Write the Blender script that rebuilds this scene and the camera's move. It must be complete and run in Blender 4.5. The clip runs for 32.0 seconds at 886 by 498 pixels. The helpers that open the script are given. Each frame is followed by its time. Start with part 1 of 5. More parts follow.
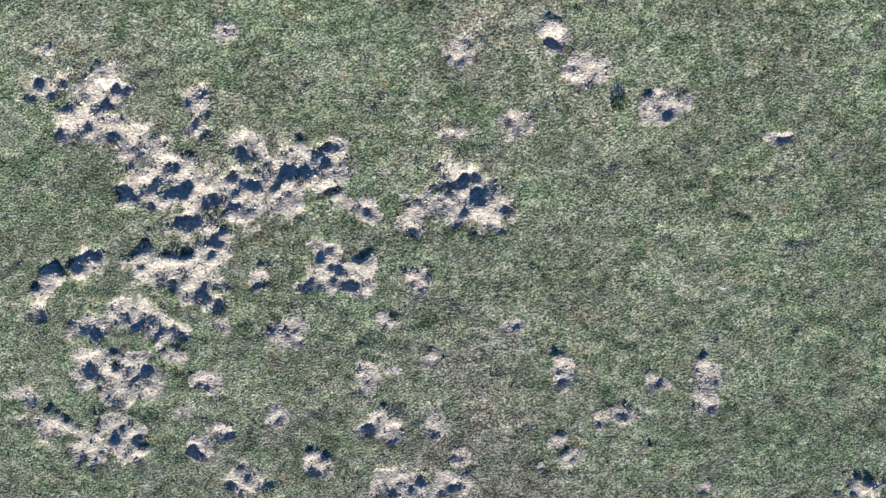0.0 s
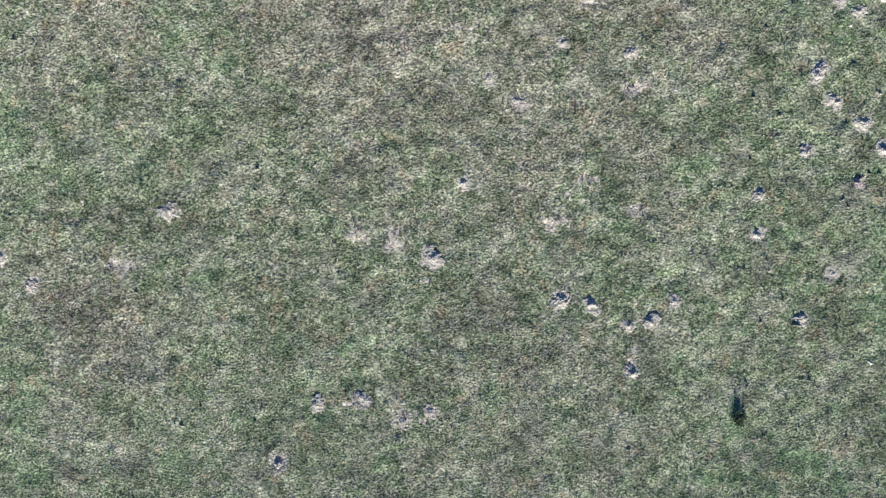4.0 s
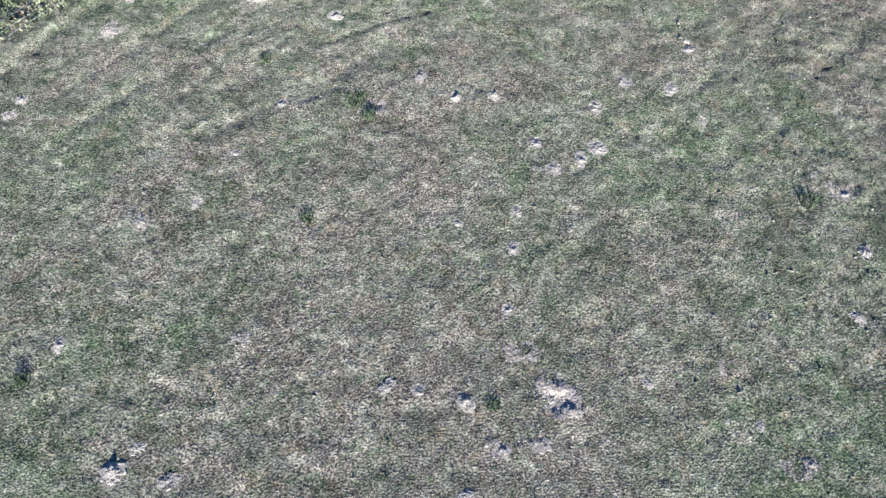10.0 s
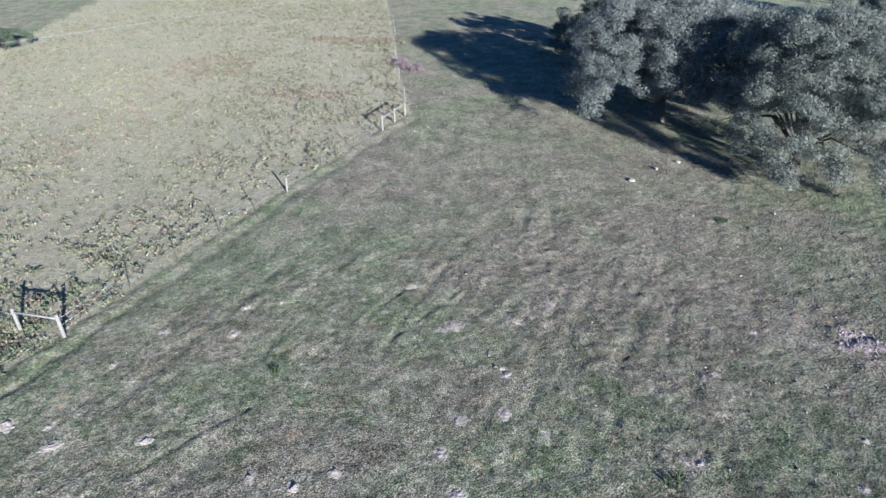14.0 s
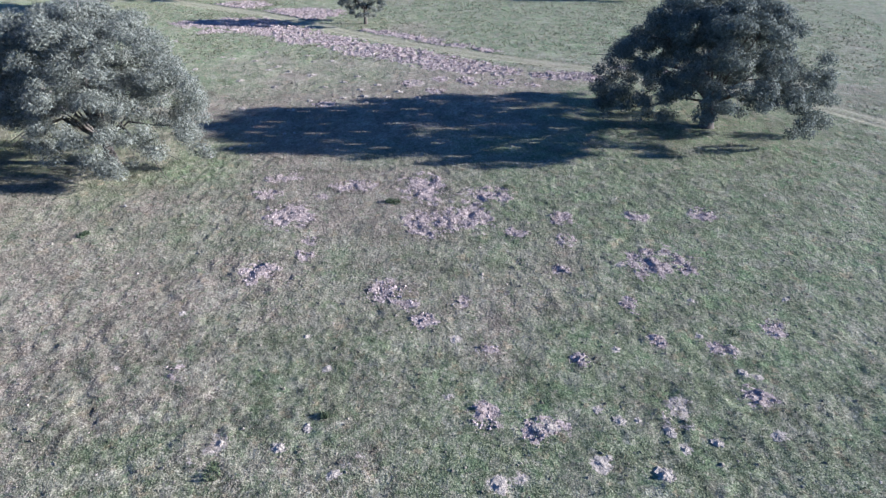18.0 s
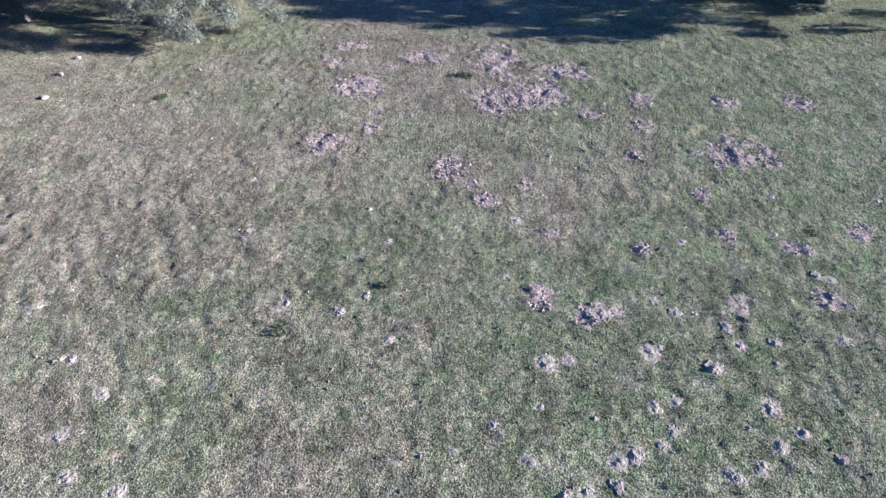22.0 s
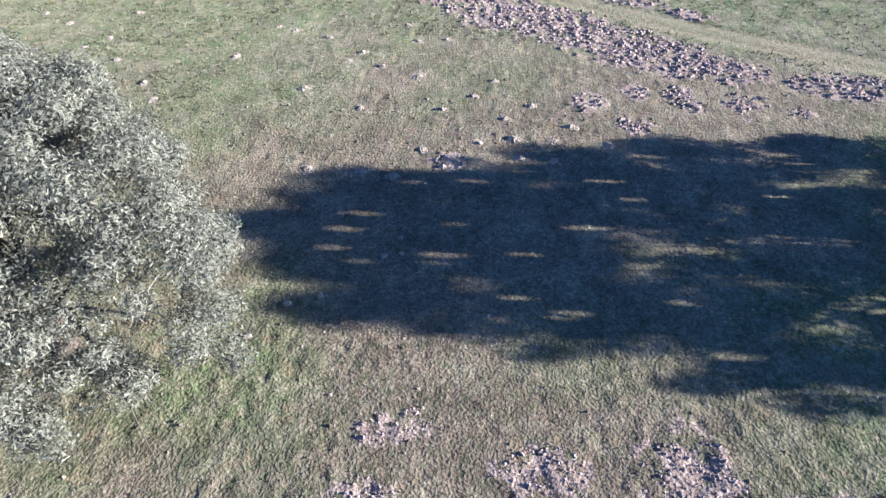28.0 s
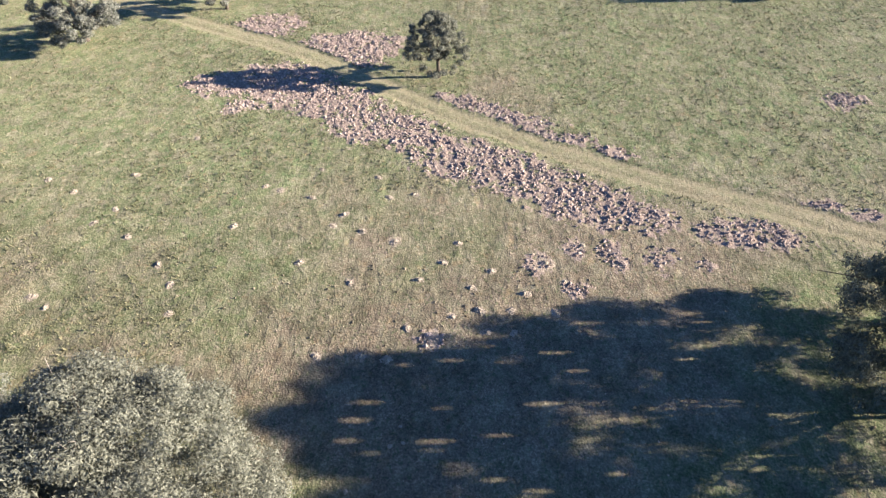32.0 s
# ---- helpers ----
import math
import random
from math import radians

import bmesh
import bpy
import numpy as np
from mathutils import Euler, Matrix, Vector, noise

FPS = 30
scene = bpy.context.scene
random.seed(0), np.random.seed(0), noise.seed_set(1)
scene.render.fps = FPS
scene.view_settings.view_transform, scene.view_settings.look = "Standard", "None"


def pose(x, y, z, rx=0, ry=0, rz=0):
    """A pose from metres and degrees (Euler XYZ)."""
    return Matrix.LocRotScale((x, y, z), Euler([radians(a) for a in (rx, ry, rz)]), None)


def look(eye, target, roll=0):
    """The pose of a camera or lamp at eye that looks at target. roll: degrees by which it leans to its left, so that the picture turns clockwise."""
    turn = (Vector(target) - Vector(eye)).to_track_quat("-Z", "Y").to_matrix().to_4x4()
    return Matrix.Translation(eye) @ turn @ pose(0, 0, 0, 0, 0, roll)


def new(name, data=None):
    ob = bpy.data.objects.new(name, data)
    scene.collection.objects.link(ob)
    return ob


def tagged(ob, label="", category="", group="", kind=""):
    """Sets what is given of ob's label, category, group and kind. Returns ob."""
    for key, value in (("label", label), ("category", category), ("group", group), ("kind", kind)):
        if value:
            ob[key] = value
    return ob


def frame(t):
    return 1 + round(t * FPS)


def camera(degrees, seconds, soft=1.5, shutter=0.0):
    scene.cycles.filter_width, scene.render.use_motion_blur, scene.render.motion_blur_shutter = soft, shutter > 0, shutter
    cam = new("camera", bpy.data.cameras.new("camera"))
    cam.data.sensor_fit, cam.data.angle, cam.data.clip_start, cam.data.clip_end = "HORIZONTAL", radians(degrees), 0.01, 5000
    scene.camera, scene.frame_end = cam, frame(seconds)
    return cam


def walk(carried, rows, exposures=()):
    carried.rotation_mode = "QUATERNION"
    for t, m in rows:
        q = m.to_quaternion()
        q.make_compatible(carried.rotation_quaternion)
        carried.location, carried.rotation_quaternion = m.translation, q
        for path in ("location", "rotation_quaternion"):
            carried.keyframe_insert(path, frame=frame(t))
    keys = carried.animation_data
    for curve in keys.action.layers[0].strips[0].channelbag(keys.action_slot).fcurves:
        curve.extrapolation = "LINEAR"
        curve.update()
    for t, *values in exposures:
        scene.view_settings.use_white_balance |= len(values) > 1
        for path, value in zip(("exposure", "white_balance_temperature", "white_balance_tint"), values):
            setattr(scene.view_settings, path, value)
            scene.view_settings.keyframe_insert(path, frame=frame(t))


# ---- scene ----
cam = camera(71.2, 32.0, soft=1.5)
PATH = [
    (0, -6.303, -27.897, 20.981, -4.23, -0.25, -2.00),
    (0.5, -5.195, -26.215, 20.994, -3.23, -0.20, -2.09),
    (1, -4.281, -24.377, 20.943, -3.13, -0.30, -2.29),
    (1.5, -3.540, -22.414, 20.854, -3.05, -0.26, -1.91),
    (2, -2.922, -20.318, 20.775, -2.85, -0.35, -2.02),
    (2.5, -2.433, -18.094, 20.700, -2.92, -0.37, -1.41),
    (3, -2.036, -15.715, 20.641, -2.90, -0.50, -1.76),
    (3.5, -1.676, -13.380, 20.585, -2.80, -0.47, -1.80),
    (5.5, -0.905, -4.123, 20.282, -2.39, -0.75, -1.96),
    (6, -0.540, -1.828, 20.198, -2.72, -0.79, -1.63),
    (6.5, -0.321, -0.151, 20.207, -2.65, -3.48, -1.30),
    (7, -0.283, 0.418, 20.187, -2.66, -1.89, -1.59),
    (7.5, -0.301, 0.441, 20.186, -2.70, -1.21, -1.97),
    (8, -0.285, 0.302, 20.164, -2.70, -1.00, -1.92),
    (8.5, -0.266, 0.143, 20.117, -2.61, -0.94, -1.86),
    (9, -0.174, 0.085, 20.041, 5.26, -0.67, -1.62),
    (9.5, -0.196, 0.011, 20.030, 15.28, -0.92, -2.00),
    (10, -0.239, -0.084, 20.028, 25.30, -1.06, -2.32),
    (10.5, -0.216, -0.066, 20.023, 34.94, -1.29, -1.49),
    (11, -0.105, 0.028, 20.002, 45.78, -1.13, -1.49),
    (11.5, 0.057, -0.046, 19.817, 56.82, -0.76, -1.39),
    (12, 0.149, -0.063, 19.709, 56.83, -0.80, -1.07),
    (12.5, 0.151, 0.006, 19.659, 56.85, -0.88, -1.15),
    (13, -0.000, -0.002, 19.601, 57.10, -0.74, -1.43),
    (13.5, 0.554, 0.114, 19.496, 57.77, -0.44, -5.08),
    (14, 0.519, 0.139, 19.157, 59.23, 0.03, -22.96),
    (14.5, 0.303, 0.369, 19.048, 58.88, 0.15, -36.87),
    (15, 0.247, 0.428, 19.047, 58.76, 0.13, -44.65),
    (15.5, 0.107, 0.527, 19.061, 58.86, 0.18, -53.08),
    (17.5, -0.445, 0.791, 19.740, 58.50, 0.41, -99.68),
    (18, -0.704, 1.158, 19.860, 58.51, -0.67, -85.82),
    (18.5, -0.580, 0.768, 19.919, 58.58, -0.37, -66.21),
    (19, -0.572, 0.777, 19.871, 58.90, 0.03, -67.45),
    (19.5, -0.584, 0.801, 19.804, 59.67, 0.93, -77.87),
    (20, -0.482, 0.805, 19.911, 59.02, 1.29, -79.41),
    (20.5, -0.520, 0.837, 19.787, 59.68, 0.97, -79.66),
    (21, -0.681, 0.814, 19.575, 54.30, 0.31, -79.60),
    (21.5, -0.509, 0.805, 19.735, 46.85, 1.13, -78.37),
    (22, -0.459, 0.800, 19.784, 47.24, 0.60, -78.65),
    (22.5, -0.465, 0.903, 19.809, 47.05, 0.53, -78.84),
    (23, -0.423, 0.827, 19.848, 46.65, 0.79, -78.81),
    (23.5, -0.288, 0.787, 19.887, 46.91, -5.79, -77.35),
    (24, 1.086, 1.213, 19.939, 46.94, -5.27, -76.59),
    (24.5, 3.538, 2.249, 19.927, 46.56, -5.51, -76.64),
    (25, 7.125, 3.537, 19.954, 46.53, -5.01, -77.49),
    (25.5, 11.456, 4.986, 19.938, 46.67, -3.84, -78.09),
    (26, 16.081, 6.425, 19.874, 46.88, -1.58, -76.77),
    (26.5, 20.560, 8.345, 19.818, 46.69, -1.26, -77.74),
    (28.5, 30.083, 12.372, 19.908, 47.80, 1.54, -81.36),
    (29, 30.311, 12.997, 21.035, 46.71, 0.96, -84.79),
    (29.5, 30.448, 13.321, 22.169, 46.29, 0.39, -85.91),
    (30, 30.645, 13.380, 24.003, 46.51, 0.65, -84.64),
    (30.5, 30.809, 13.426, 26.566, 46.02, 0.51, -84.59),
    (31, 30.917, 13.617, 29.174, 46.02, 0.16, -84.82),
    (31.5, 31.019, 13.516, 31.794, 45.97, 0.45, -84.19),
    (32, 31.104, 13.386, 34.423, 46.31, 0.56, -85.22),
]
EXPOSURES = [(0, 2.02, 5750, 2), (3.5, 2.1, 5800, 3), (6, 2.08, 5700, 5), (9, 2.05, 5480, 9), (11, 2.0, 5380, 8), (13, 1.64, 5380, 10), (15, 1.76, 5100, 11), (18, 2.12, 5350, 15),
             (21, 2.13, 5480, 17), (24, 2.14, 5580, 17), (26.5, 2.2, 5620, 16), (28.5, 2.32, 6050, 15), (31, 2.38, 6950, 14), (32, 2.34, 7150, 13)]
walk(cam, [(t, pose(x, y, z, rx, ry, rz)) for t, x, y, z, rx, ry, rz in PATH], EXPOSURES)

# ---- light: a low clear sun behind the first heading ----
SUN_EL, SUN_AZ = radians(15.0), radians(174.5)
world = bpy.data.worlds.new("world")
scene.world = world
world.use_nodes = True
wn = world.node_tree.nodes
sky = wn.new("ShaderNodeTexSky")
sky.sky_type, sky.sun_disc, sky.sun_elevation, sky.sun_rotation = "NISHITA", False, SUN_EL, SUN_AZ
sky.dust_density, sky.ozone_density, sky.altitude = 0.3, 6.0, 1600.0
sky.air_density = 0.85
wn["Background"].inputs["Strength"].default_value = 0.053
world.node_tree.links.new(sky.outputs[0], wn["Background"].inputs["Color"])
sun = new("sun", bpy.data.lights.new("sun", "SUN"))
sun.data.energy, sun.data.angle, sun.data.color = 5.0, radians(0.53), (1.0, 0.915, 0.79)
toward = Vector((math.sin(SUN_AZ) * math.cos(SUN_EL), math.cos(SUN_AZ) * math.cos(SUN_EL), math.sin(SUN_EL)))
sun.matrix_world = look(toward * 200, (0, 0, 0))


# ---- materials ----
def material(name, rough=0.9, spec=0.25):
    m = bpy.data.materials.new(name)
    m.use_nodes = True
    b = m.node_tree.nodes["Principled BSDF"]
    b.inputs["Roughness"].default_value = rough
    b.inputs["Specular IOR Level"].default_value = spec
    b.inputs["Diffuse Roughness"].default_value = 0.27
    return m, m.node_tree.nodes, m.node_tree.links, b


def noise_node(n, l, scale, detail=4.0, rough=0.6, where=None):
    tex = n.new("ShaderNodeTexNoise")
    tex.inputs["Scale"].default_value, tex.inputs["Detail"].default_value, tex.inputs["Roughness"].default_value = scale, detail, rough
    if where is not None:
        l.new(where, tex.inputs["Vector"])
    return tex.outputs["Fac"]


def ramp(n, l, value, stops):
    r = n.new("ShaderNodeValToRGB")
    e = r.color_ramp.elements
    while len(e) < len(stops):
        e.new(0.5)
    for el, (p, c) in zip(e, stops):
        el.position, el.color = p, (*c, 1.0) if len(c) == 3 else (c[0], c[0], c[0], 1.0)
    l.new(value, r.inputs["Fac"])
    return r.outputs["Color"]


def mix(n, l, fac, a, b):
    x = n.new("ShaderNodeMix")
    x.data_type = "RGBA"
    for key, v in (("Factor", fac), ("A", a), ("B", b)):
        s = x.inputs[0] if key == "Factor" else x.inputs[6 if key == "A" else 7]
        if isinstance(v, (int, float)):
            s.default_value = v
        elif isinstance(v, tuple):
            s.default_value = (*v, 1.0)
        else:
            l.new(v, s)
    return x.outputs[2]


def maths(n, l, op, a, b=0.0):
    x = n.new("ShaderNodeMath")
    x.operation = op
    for s, v in zip(x.inputs, (a, b)):
        if isinstance(v, (int, float)):
            s.default_value = v
        else:
            l.new(v, s)
    return x.outputs[0]


def bump(n, l, b, height, strength=0.5, distance=0.05):
    x = n.new("ShaderNodeBump")
    x.inputs["Strength"].default_value, x.inputs["Distance"].default_value = strength, distance
    l.new(height, x.inputs["Height"])
    l.new(x.outputs["Normal"], b.inputs["Normal"])


def maths_vector(n, l, a, offset):
    x = n.new("ShaderNodeVectorMath")
    l.new(a, x.inputs[0])
    x.inputs[1].default_value = offset
    return x.outputs[0]


def attribute(n, name):
    a = n.new("ShaderNodeAttribute")
    a.attribute_name = name
    return a.outputs["Fac"]


def ground_material():
    m, n, l, b = material("pasture", 0.95, 0.1)
    pos = maths_vector(n, l, n.new("ShaderNodeNewGeometry").outputs["Position"], (173.3, 91.7, 3.1))
    east = attribute(n, "pasture")
    fine, coarse = noise_node(n, l, 15.0, 1.5, 0.6, pos), noise_node(n, l, 8.5, 1.5, 0.6, pos)
    grain = maths(n, l, "ADD", fine, maths(n, l, "MULTIPLY", maths(n, l, "SUBTRACT", coarse, fine), east))
    clump = noise_node(n, l, 2.6, 3.0, 0.6, pos)
    tuft = noise_node(n, l, 6.0, 3.0, 0.6, pos)
    speck = noise_node(n, l, 46.0, 2.0, 0.6, pos)
    grain = maths(n, l, "ADD", grain, maths(n, l, "MULTIPLY", maths(n, l, "SUBTRACT", speck, 0.5), 0.3))
    field = noise_node(n, l, 0.22, 4.0, 0.65, pos)
    tone = maths(n, l, "ADD", grain, maths(n, l, "MULTIPLY", maths(n, l, "SUBTRACT", maths(n, l, "ADD", clump, tuft), 1.0), 0.3))
    tone = maths(n, l, "ADD", 0.5, maths(n, l, "MULTIPLY", maths(n, l, "SUBTRACT", tone, 0.5), maths(n, l, "SUBTRACT", 0.55, maths(n, l, "MULTIPLY", east, 0.33))))
    # low stops also paint the shaded gaps between blades into the turf colour
    lush = ramp(n, l, tone, [(0.41, (0.030, 0.041, 0.022)), (0.5, (0.118, 0.134, 0.074)), (0.61, (0.31, 0.312, 0.205))])
    straw = ramp(n, l, tone, [(0.41, (0.050, 0.040, 0.032)), (0.5, (0.152, 0.127, 0.098)), (0.61, (0.40, 0.345, 0.265))])
    patchy = noise_node(n, l, 1.1, 4.0, 0.7, pos)
    dryness = maths(n, l, "ADD", attribute(n, "dry"), maths(n, l, "MULTIPLY", maths(n, l, "SUBTRACT", patchy, 0.5), maths(n, l, "SUBTRACT", 1.9, maths(n, l, "MULTIPLY", east, 1.0))))
    dryness = maths(n, l, "ADD", dryness, maths(n, l, "MULTIPLY", maths(n, l, "SUBTRACT", field, 0.5), 0.7))
    turf = mix(n, l, ramp(n, l, dryness, [(0.15, (0.0,)), (0.85, (1.0,))]), lush, straw)
    bare = noise_node(n, l, 0.65, 5.0, 0.7, pos)
    thatch = ramp(n, l, tone, [(0.36, (0.052, 0.050, 0.038)), (0.5, (0.162, 0.153, 0.112)), (0.64, (0.35, 0.325, 0.24))])
    turf = mix(n, l, ramp(n, l, bare, [(0.46, (0.0,)), (0.60, (0.8,))]), turf, thatch)
    fresh = noise_node(n, l, 0.8, 5.0, 0.72, pos)
    green = ramp(n, l, tone, [(0.39, (0.030, 0.056, 0.026)), (0.5, (0.075, 0.122, 0.055)), (0.61, (0.18, 0.235, 0.115))])
    turf = mix(n, l, maths(n, l, "MULTIPLY", ramp(n, l, fresh, [(0.53, (0.0,)), (0.61, (0.5,))]), maths(n, l, "SUBTRACT", 1.0, dryness)), turf, green)
    rusty = noise_node(n, l, 0.95, 4.0, 0.75, maths_vector(n, l, pos, (31.0, 7.0, 0.0)))
    turf = mix(n, l, ramp(n, l, rusty, [(0.57, (0.0,)), (0.64, (0.6,))]), turf, ramp(n, l, tone, [(0.39, (0.060, 0.040, 0.026)), (0.61, (0.33, 0.262, 0.165))]))
    rosette = noise_node(n, l, 3.0, 4.0, 0.65, maths_vector(n, l, pos, (5.0, 83.0, 0.0)))
    turf = mix(n, l, ramp(n, l, rosette, [(0.555, (0.0,)), (0.62, (0.6,))]), turf, ramp(n, l, tone, [(0.40, (0.022, 0.040, 0.020)), (0.62, (0.13, 0.165, 0.085))]))
    dead = noise_node(n, l, 2.2, 5.0, 0.72, maths_vector(n, l, pos, (61.0, 17.0, 0.0)))
    turf = mix(n, l, ramp(n, l, dead, [(0.565, (0.0,)), (0.63, (0.6,))]), turf, ramp(n, l, tone, [(0.38, (0.12, 0.105, 0.074)), (0.5, (0.26, 0.235, 0.172)), (0.62, (0.44, 0.405, 0.31))]))
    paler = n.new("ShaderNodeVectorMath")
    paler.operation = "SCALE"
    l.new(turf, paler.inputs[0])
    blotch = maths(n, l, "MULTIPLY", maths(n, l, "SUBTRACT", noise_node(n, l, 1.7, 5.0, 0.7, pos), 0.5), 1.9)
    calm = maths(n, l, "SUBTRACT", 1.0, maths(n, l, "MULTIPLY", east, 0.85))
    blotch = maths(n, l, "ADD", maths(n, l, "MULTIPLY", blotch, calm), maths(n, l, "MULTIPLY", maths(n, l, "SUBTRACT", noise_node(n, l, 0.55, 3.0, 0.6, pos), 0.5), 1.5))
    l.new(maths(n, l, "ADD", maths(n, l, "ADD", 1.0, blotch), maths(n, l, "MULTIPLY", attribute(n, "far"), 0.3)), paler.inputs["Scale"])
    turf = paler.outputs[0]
    earth = noise_node(n, l, 8.0, 4.0, 0.7, pos)
    sand = ramp(n, l, earth, [(0.30, (0.16, 0.130, 0.108)), (0.5, (0.325, 0.272, 0.226)), (0.68, (0.50, 0.43, 0.362))])
    loam = ramp(n, l, earth, [(0.30, (0.12, 0.094, 0.083)), (0.5, (0.26, 0.207, 0.187)), (0.68, (0.44, 0.365, 0.335))])
    dug = mix(n, l, attribute(n, "pale"), loam, sand)
    edge = maths(n, l, "ADD", attribute(n, "soil"), maths(n, l, "MULTIPLY", maths(n, l, "SUBTRACT", earth, 0.5), 1.5))
    colour = mix(n, l, ramp(n, l, edge, [(0.40, (0.0,)), (0.62, (1.0,))]), turf, dug)
    rut = maths(n, l, "ADD", attribute(n, "rut"), maths(n, l, "MULTIPLY", maths(n, l, "SUBTRACT", clump, 0.5), 0.8))
    colour = mix(n, l, ramp(n, l, rut, [(0.30, (0.0,)), (0.8, (0.8,))]), colour, ramp(n, l, tone, [(0.36, (0.18, 0.157, 0.103)), (0.5, (0.30, 0.267, 0.185)), (0.64, (0.44, 0.395, 0.285))]))
    l.new(colour, b.inputs["Base Color"])
    swell = maths(n, l, "MULTIPLY", noise_node(n, l, 3.4, 1.0, 0.5, pos), 0.75)
    mat_of_turf = maths(n, l, "ADD", fine, maths(n, l, "MULTIPLY", maths(n, l, "SUBTRACT", maths(n, l, "MULTIPLY", coarse, 1.6), fine), east))
    bump(n, l, b, maths(n, l, "ADD", mat_of_turf, swell), 1.0, 0.042)
    return m


def leaf_material(name, dark, mid, light, rough=0.5, spec=0.5, through_light=0.1):
    m, n, l, b = material(name, rough, spec)
    geo = n.new("ShaderNodeNewGeometry")
    drift = maths(n, l, "SUBTRACT", noise_node(n, l, 1.3, 3.0, 0.65, geo.outputs["Position"]), 0.5)
    rnd = maths(n, l, "ADD", maths(n, l, "MULTIPLY", geo.outputs["Random Per Island"], 0.85), maths(n, l, "ADD", maths(n, l, "MULTIPLY", drift, 1.3), 0.07))
    colour = ramp(n, l, rnd, [(0.0, dark), (0.55, mid), (1.0, light)])
    l.new(colour, b.inputs["Base Color"])
    thin, both = n.new("ShaderNodeBsdfTranslucent"), n.new("ShaderNodeMixShader")
    l.new(colour, thin.inputs["Color"])
    both.inputs[0].default_value = through_light
    l.new(b.outputs[0], both.inputs[1])
    l.new(thin.outputs[0], both.inputs[2])
    l.new(both.outputs[0], n["Material Output"].inputs["Surface"])
    return m


def bark_material(name, dark, light):
    m, n, l, b = material(name, 0.95, 0.1)
    pos = n.new("ShaderNodeNewGeometry").outputs["Position"]
    k = noise_node(n, l, 9.0, 6.0, 0.7, pos)
    l.new(ramp(n, l, k, [(0.3, dark), (0.7, light)]), b.inputs["Base Color"])
    bump(n, l, b, k, 0.8, 0.05)
    return m


def soil_material(name, dark, mid, light, scale=9.0):
    m, n, l, b = material(name, 0.97, 0.08)
    pos = n.new("ShaderNodeNewGeometry")
    k = noise_node(n, l, scale, 6.0, 0.75, pos.outputs["Position"])
    k2 = maths(n, l, "ADD", k, maths(n, l, "MULTIPLY", maths(n, l, "SUBTRACT", pos.outputs["Random Per Island"], 0.5), 0.35))
    l.new(ramp(n, l, k2, [(0.25, dark), (0.5, mid), (0.78, light)]), b.inputs["Base Color"])
    bump(n, l, b, k, 0.8, 0.04)
    return m


GROUND = ground_material()
GRASS = leaf_material("turf_blades", (0.040, 0.050, 0.027), (0.106, 0.118, 0.066), (0.225, 0.23, 0.145), 0.8, 0.15)
DRY_GRASS = leaf_material("straw_blades", (0.066, 0.054, 0.042), (0.150, 0.127, 0.097), (0.30, 0.262, 0.20), 0.8, 0.15)
TUSSOCK_GRASS = leaf_material("tussock_blades", (0.085, 0.094, 0.053), (0.160, 0.162, 0.098), (0.27, 0.255, 0.168), 0.8, 0.15)
WEED = leaf_material("weed_stems", (0.095, 0.102, 0.056), (0.195, 0.198, 0.115), (0.32, 0.305, 0.195), 0.8, 0.15)
HAY = leaf_material("hay_stems", (0.23, 0.208, 0.125), (0.32, 0.288, 0.178), (0.42, 0.375, 0.243), 0.8, 0.15)
RUST_WEED = leaf_material("rust_weed", (0.105, 0.080, 0.056), (0.205, 0.160, 0.113), (0.31, 0.25, 0.178), 0.8, 0.15)
PINK_BRUSH = leaf_material("dead_brush", (0.10, 0.075, 0.075), (0.22, 0.165, 0.165), (0.34, 0.27, 0.26), 0.8, 0.2)
LIVE_GREEN = leaf_material("fresh_green", (0.042, 0.056, 0.028), (0.085, 0.111, 0.056), (0.16, 0.183, 0.105), 0.75, 0.2)
FRESH_WEED = leaf_material("fresh_weed", (0.070, 0.088, 0.045), (0.150, 0.175, 0.092), (0.25, 0.27, 0.165), 0.75, 0.2)
OAK_LEAF = leaf_material("oak_leaf", (0.070, 0.078, 0.066), (0.175, 0.187, 0.168), (0.31, 0.32, 0.295), 0.7, 0.2, 0.3)
SILVER_LEAF = leaf_material("silver_oak_leaf", (0.062, 0.069, 0.057), (0.175, 0.186, 0.157), (0.285, 0.298, 0.25), 0.7, 0.2, 0.3)
DARK_LEAF = leaf_material("dark_oak_leaf", (0.058, 0.070, 0.058), (0.112, 0.130, 0.110), (0.16, 0.178, 0.152), 0.7, 0.2, 0.22)
SHRUB_LEAF = leaf_material("shrub_leaf", (0.035, 0.050, 0.030), (0.070, 0.092, 0.054), (0.12, 0.142, 0.088), 0.7, 0.2, 0.2)
ROOT_STRAW = leaf_material("root_straw", (0.12, 0.095, 0.082), (0.29, 0.235, 0.205), (0.50, 0.425, 0.375), 0.85, 0.15)
BARK = bark_material("oak_bark", (0.04, 0.034, 0.029), (0.14, 0.122, 0.105))
PALE_BARK = bark_material("dead_twig", (0.20, 0.18, 0.16), (0.42, 0.39, 0.36))
POST_WOOD = bark_material("weathered_post", (0.13, 0.12, 0.105), (0.29, 0.273, 0.243))
STONE = bark_material("field_stone", (0.18, 0.162, 0.14), (0.40, 0.37, 0.325))
SAND = soil_material("pale_sand", (0.15, 0.123, 0.104), (0.33, 0.278, 0.23), (0.49, 0.42, 0.35))
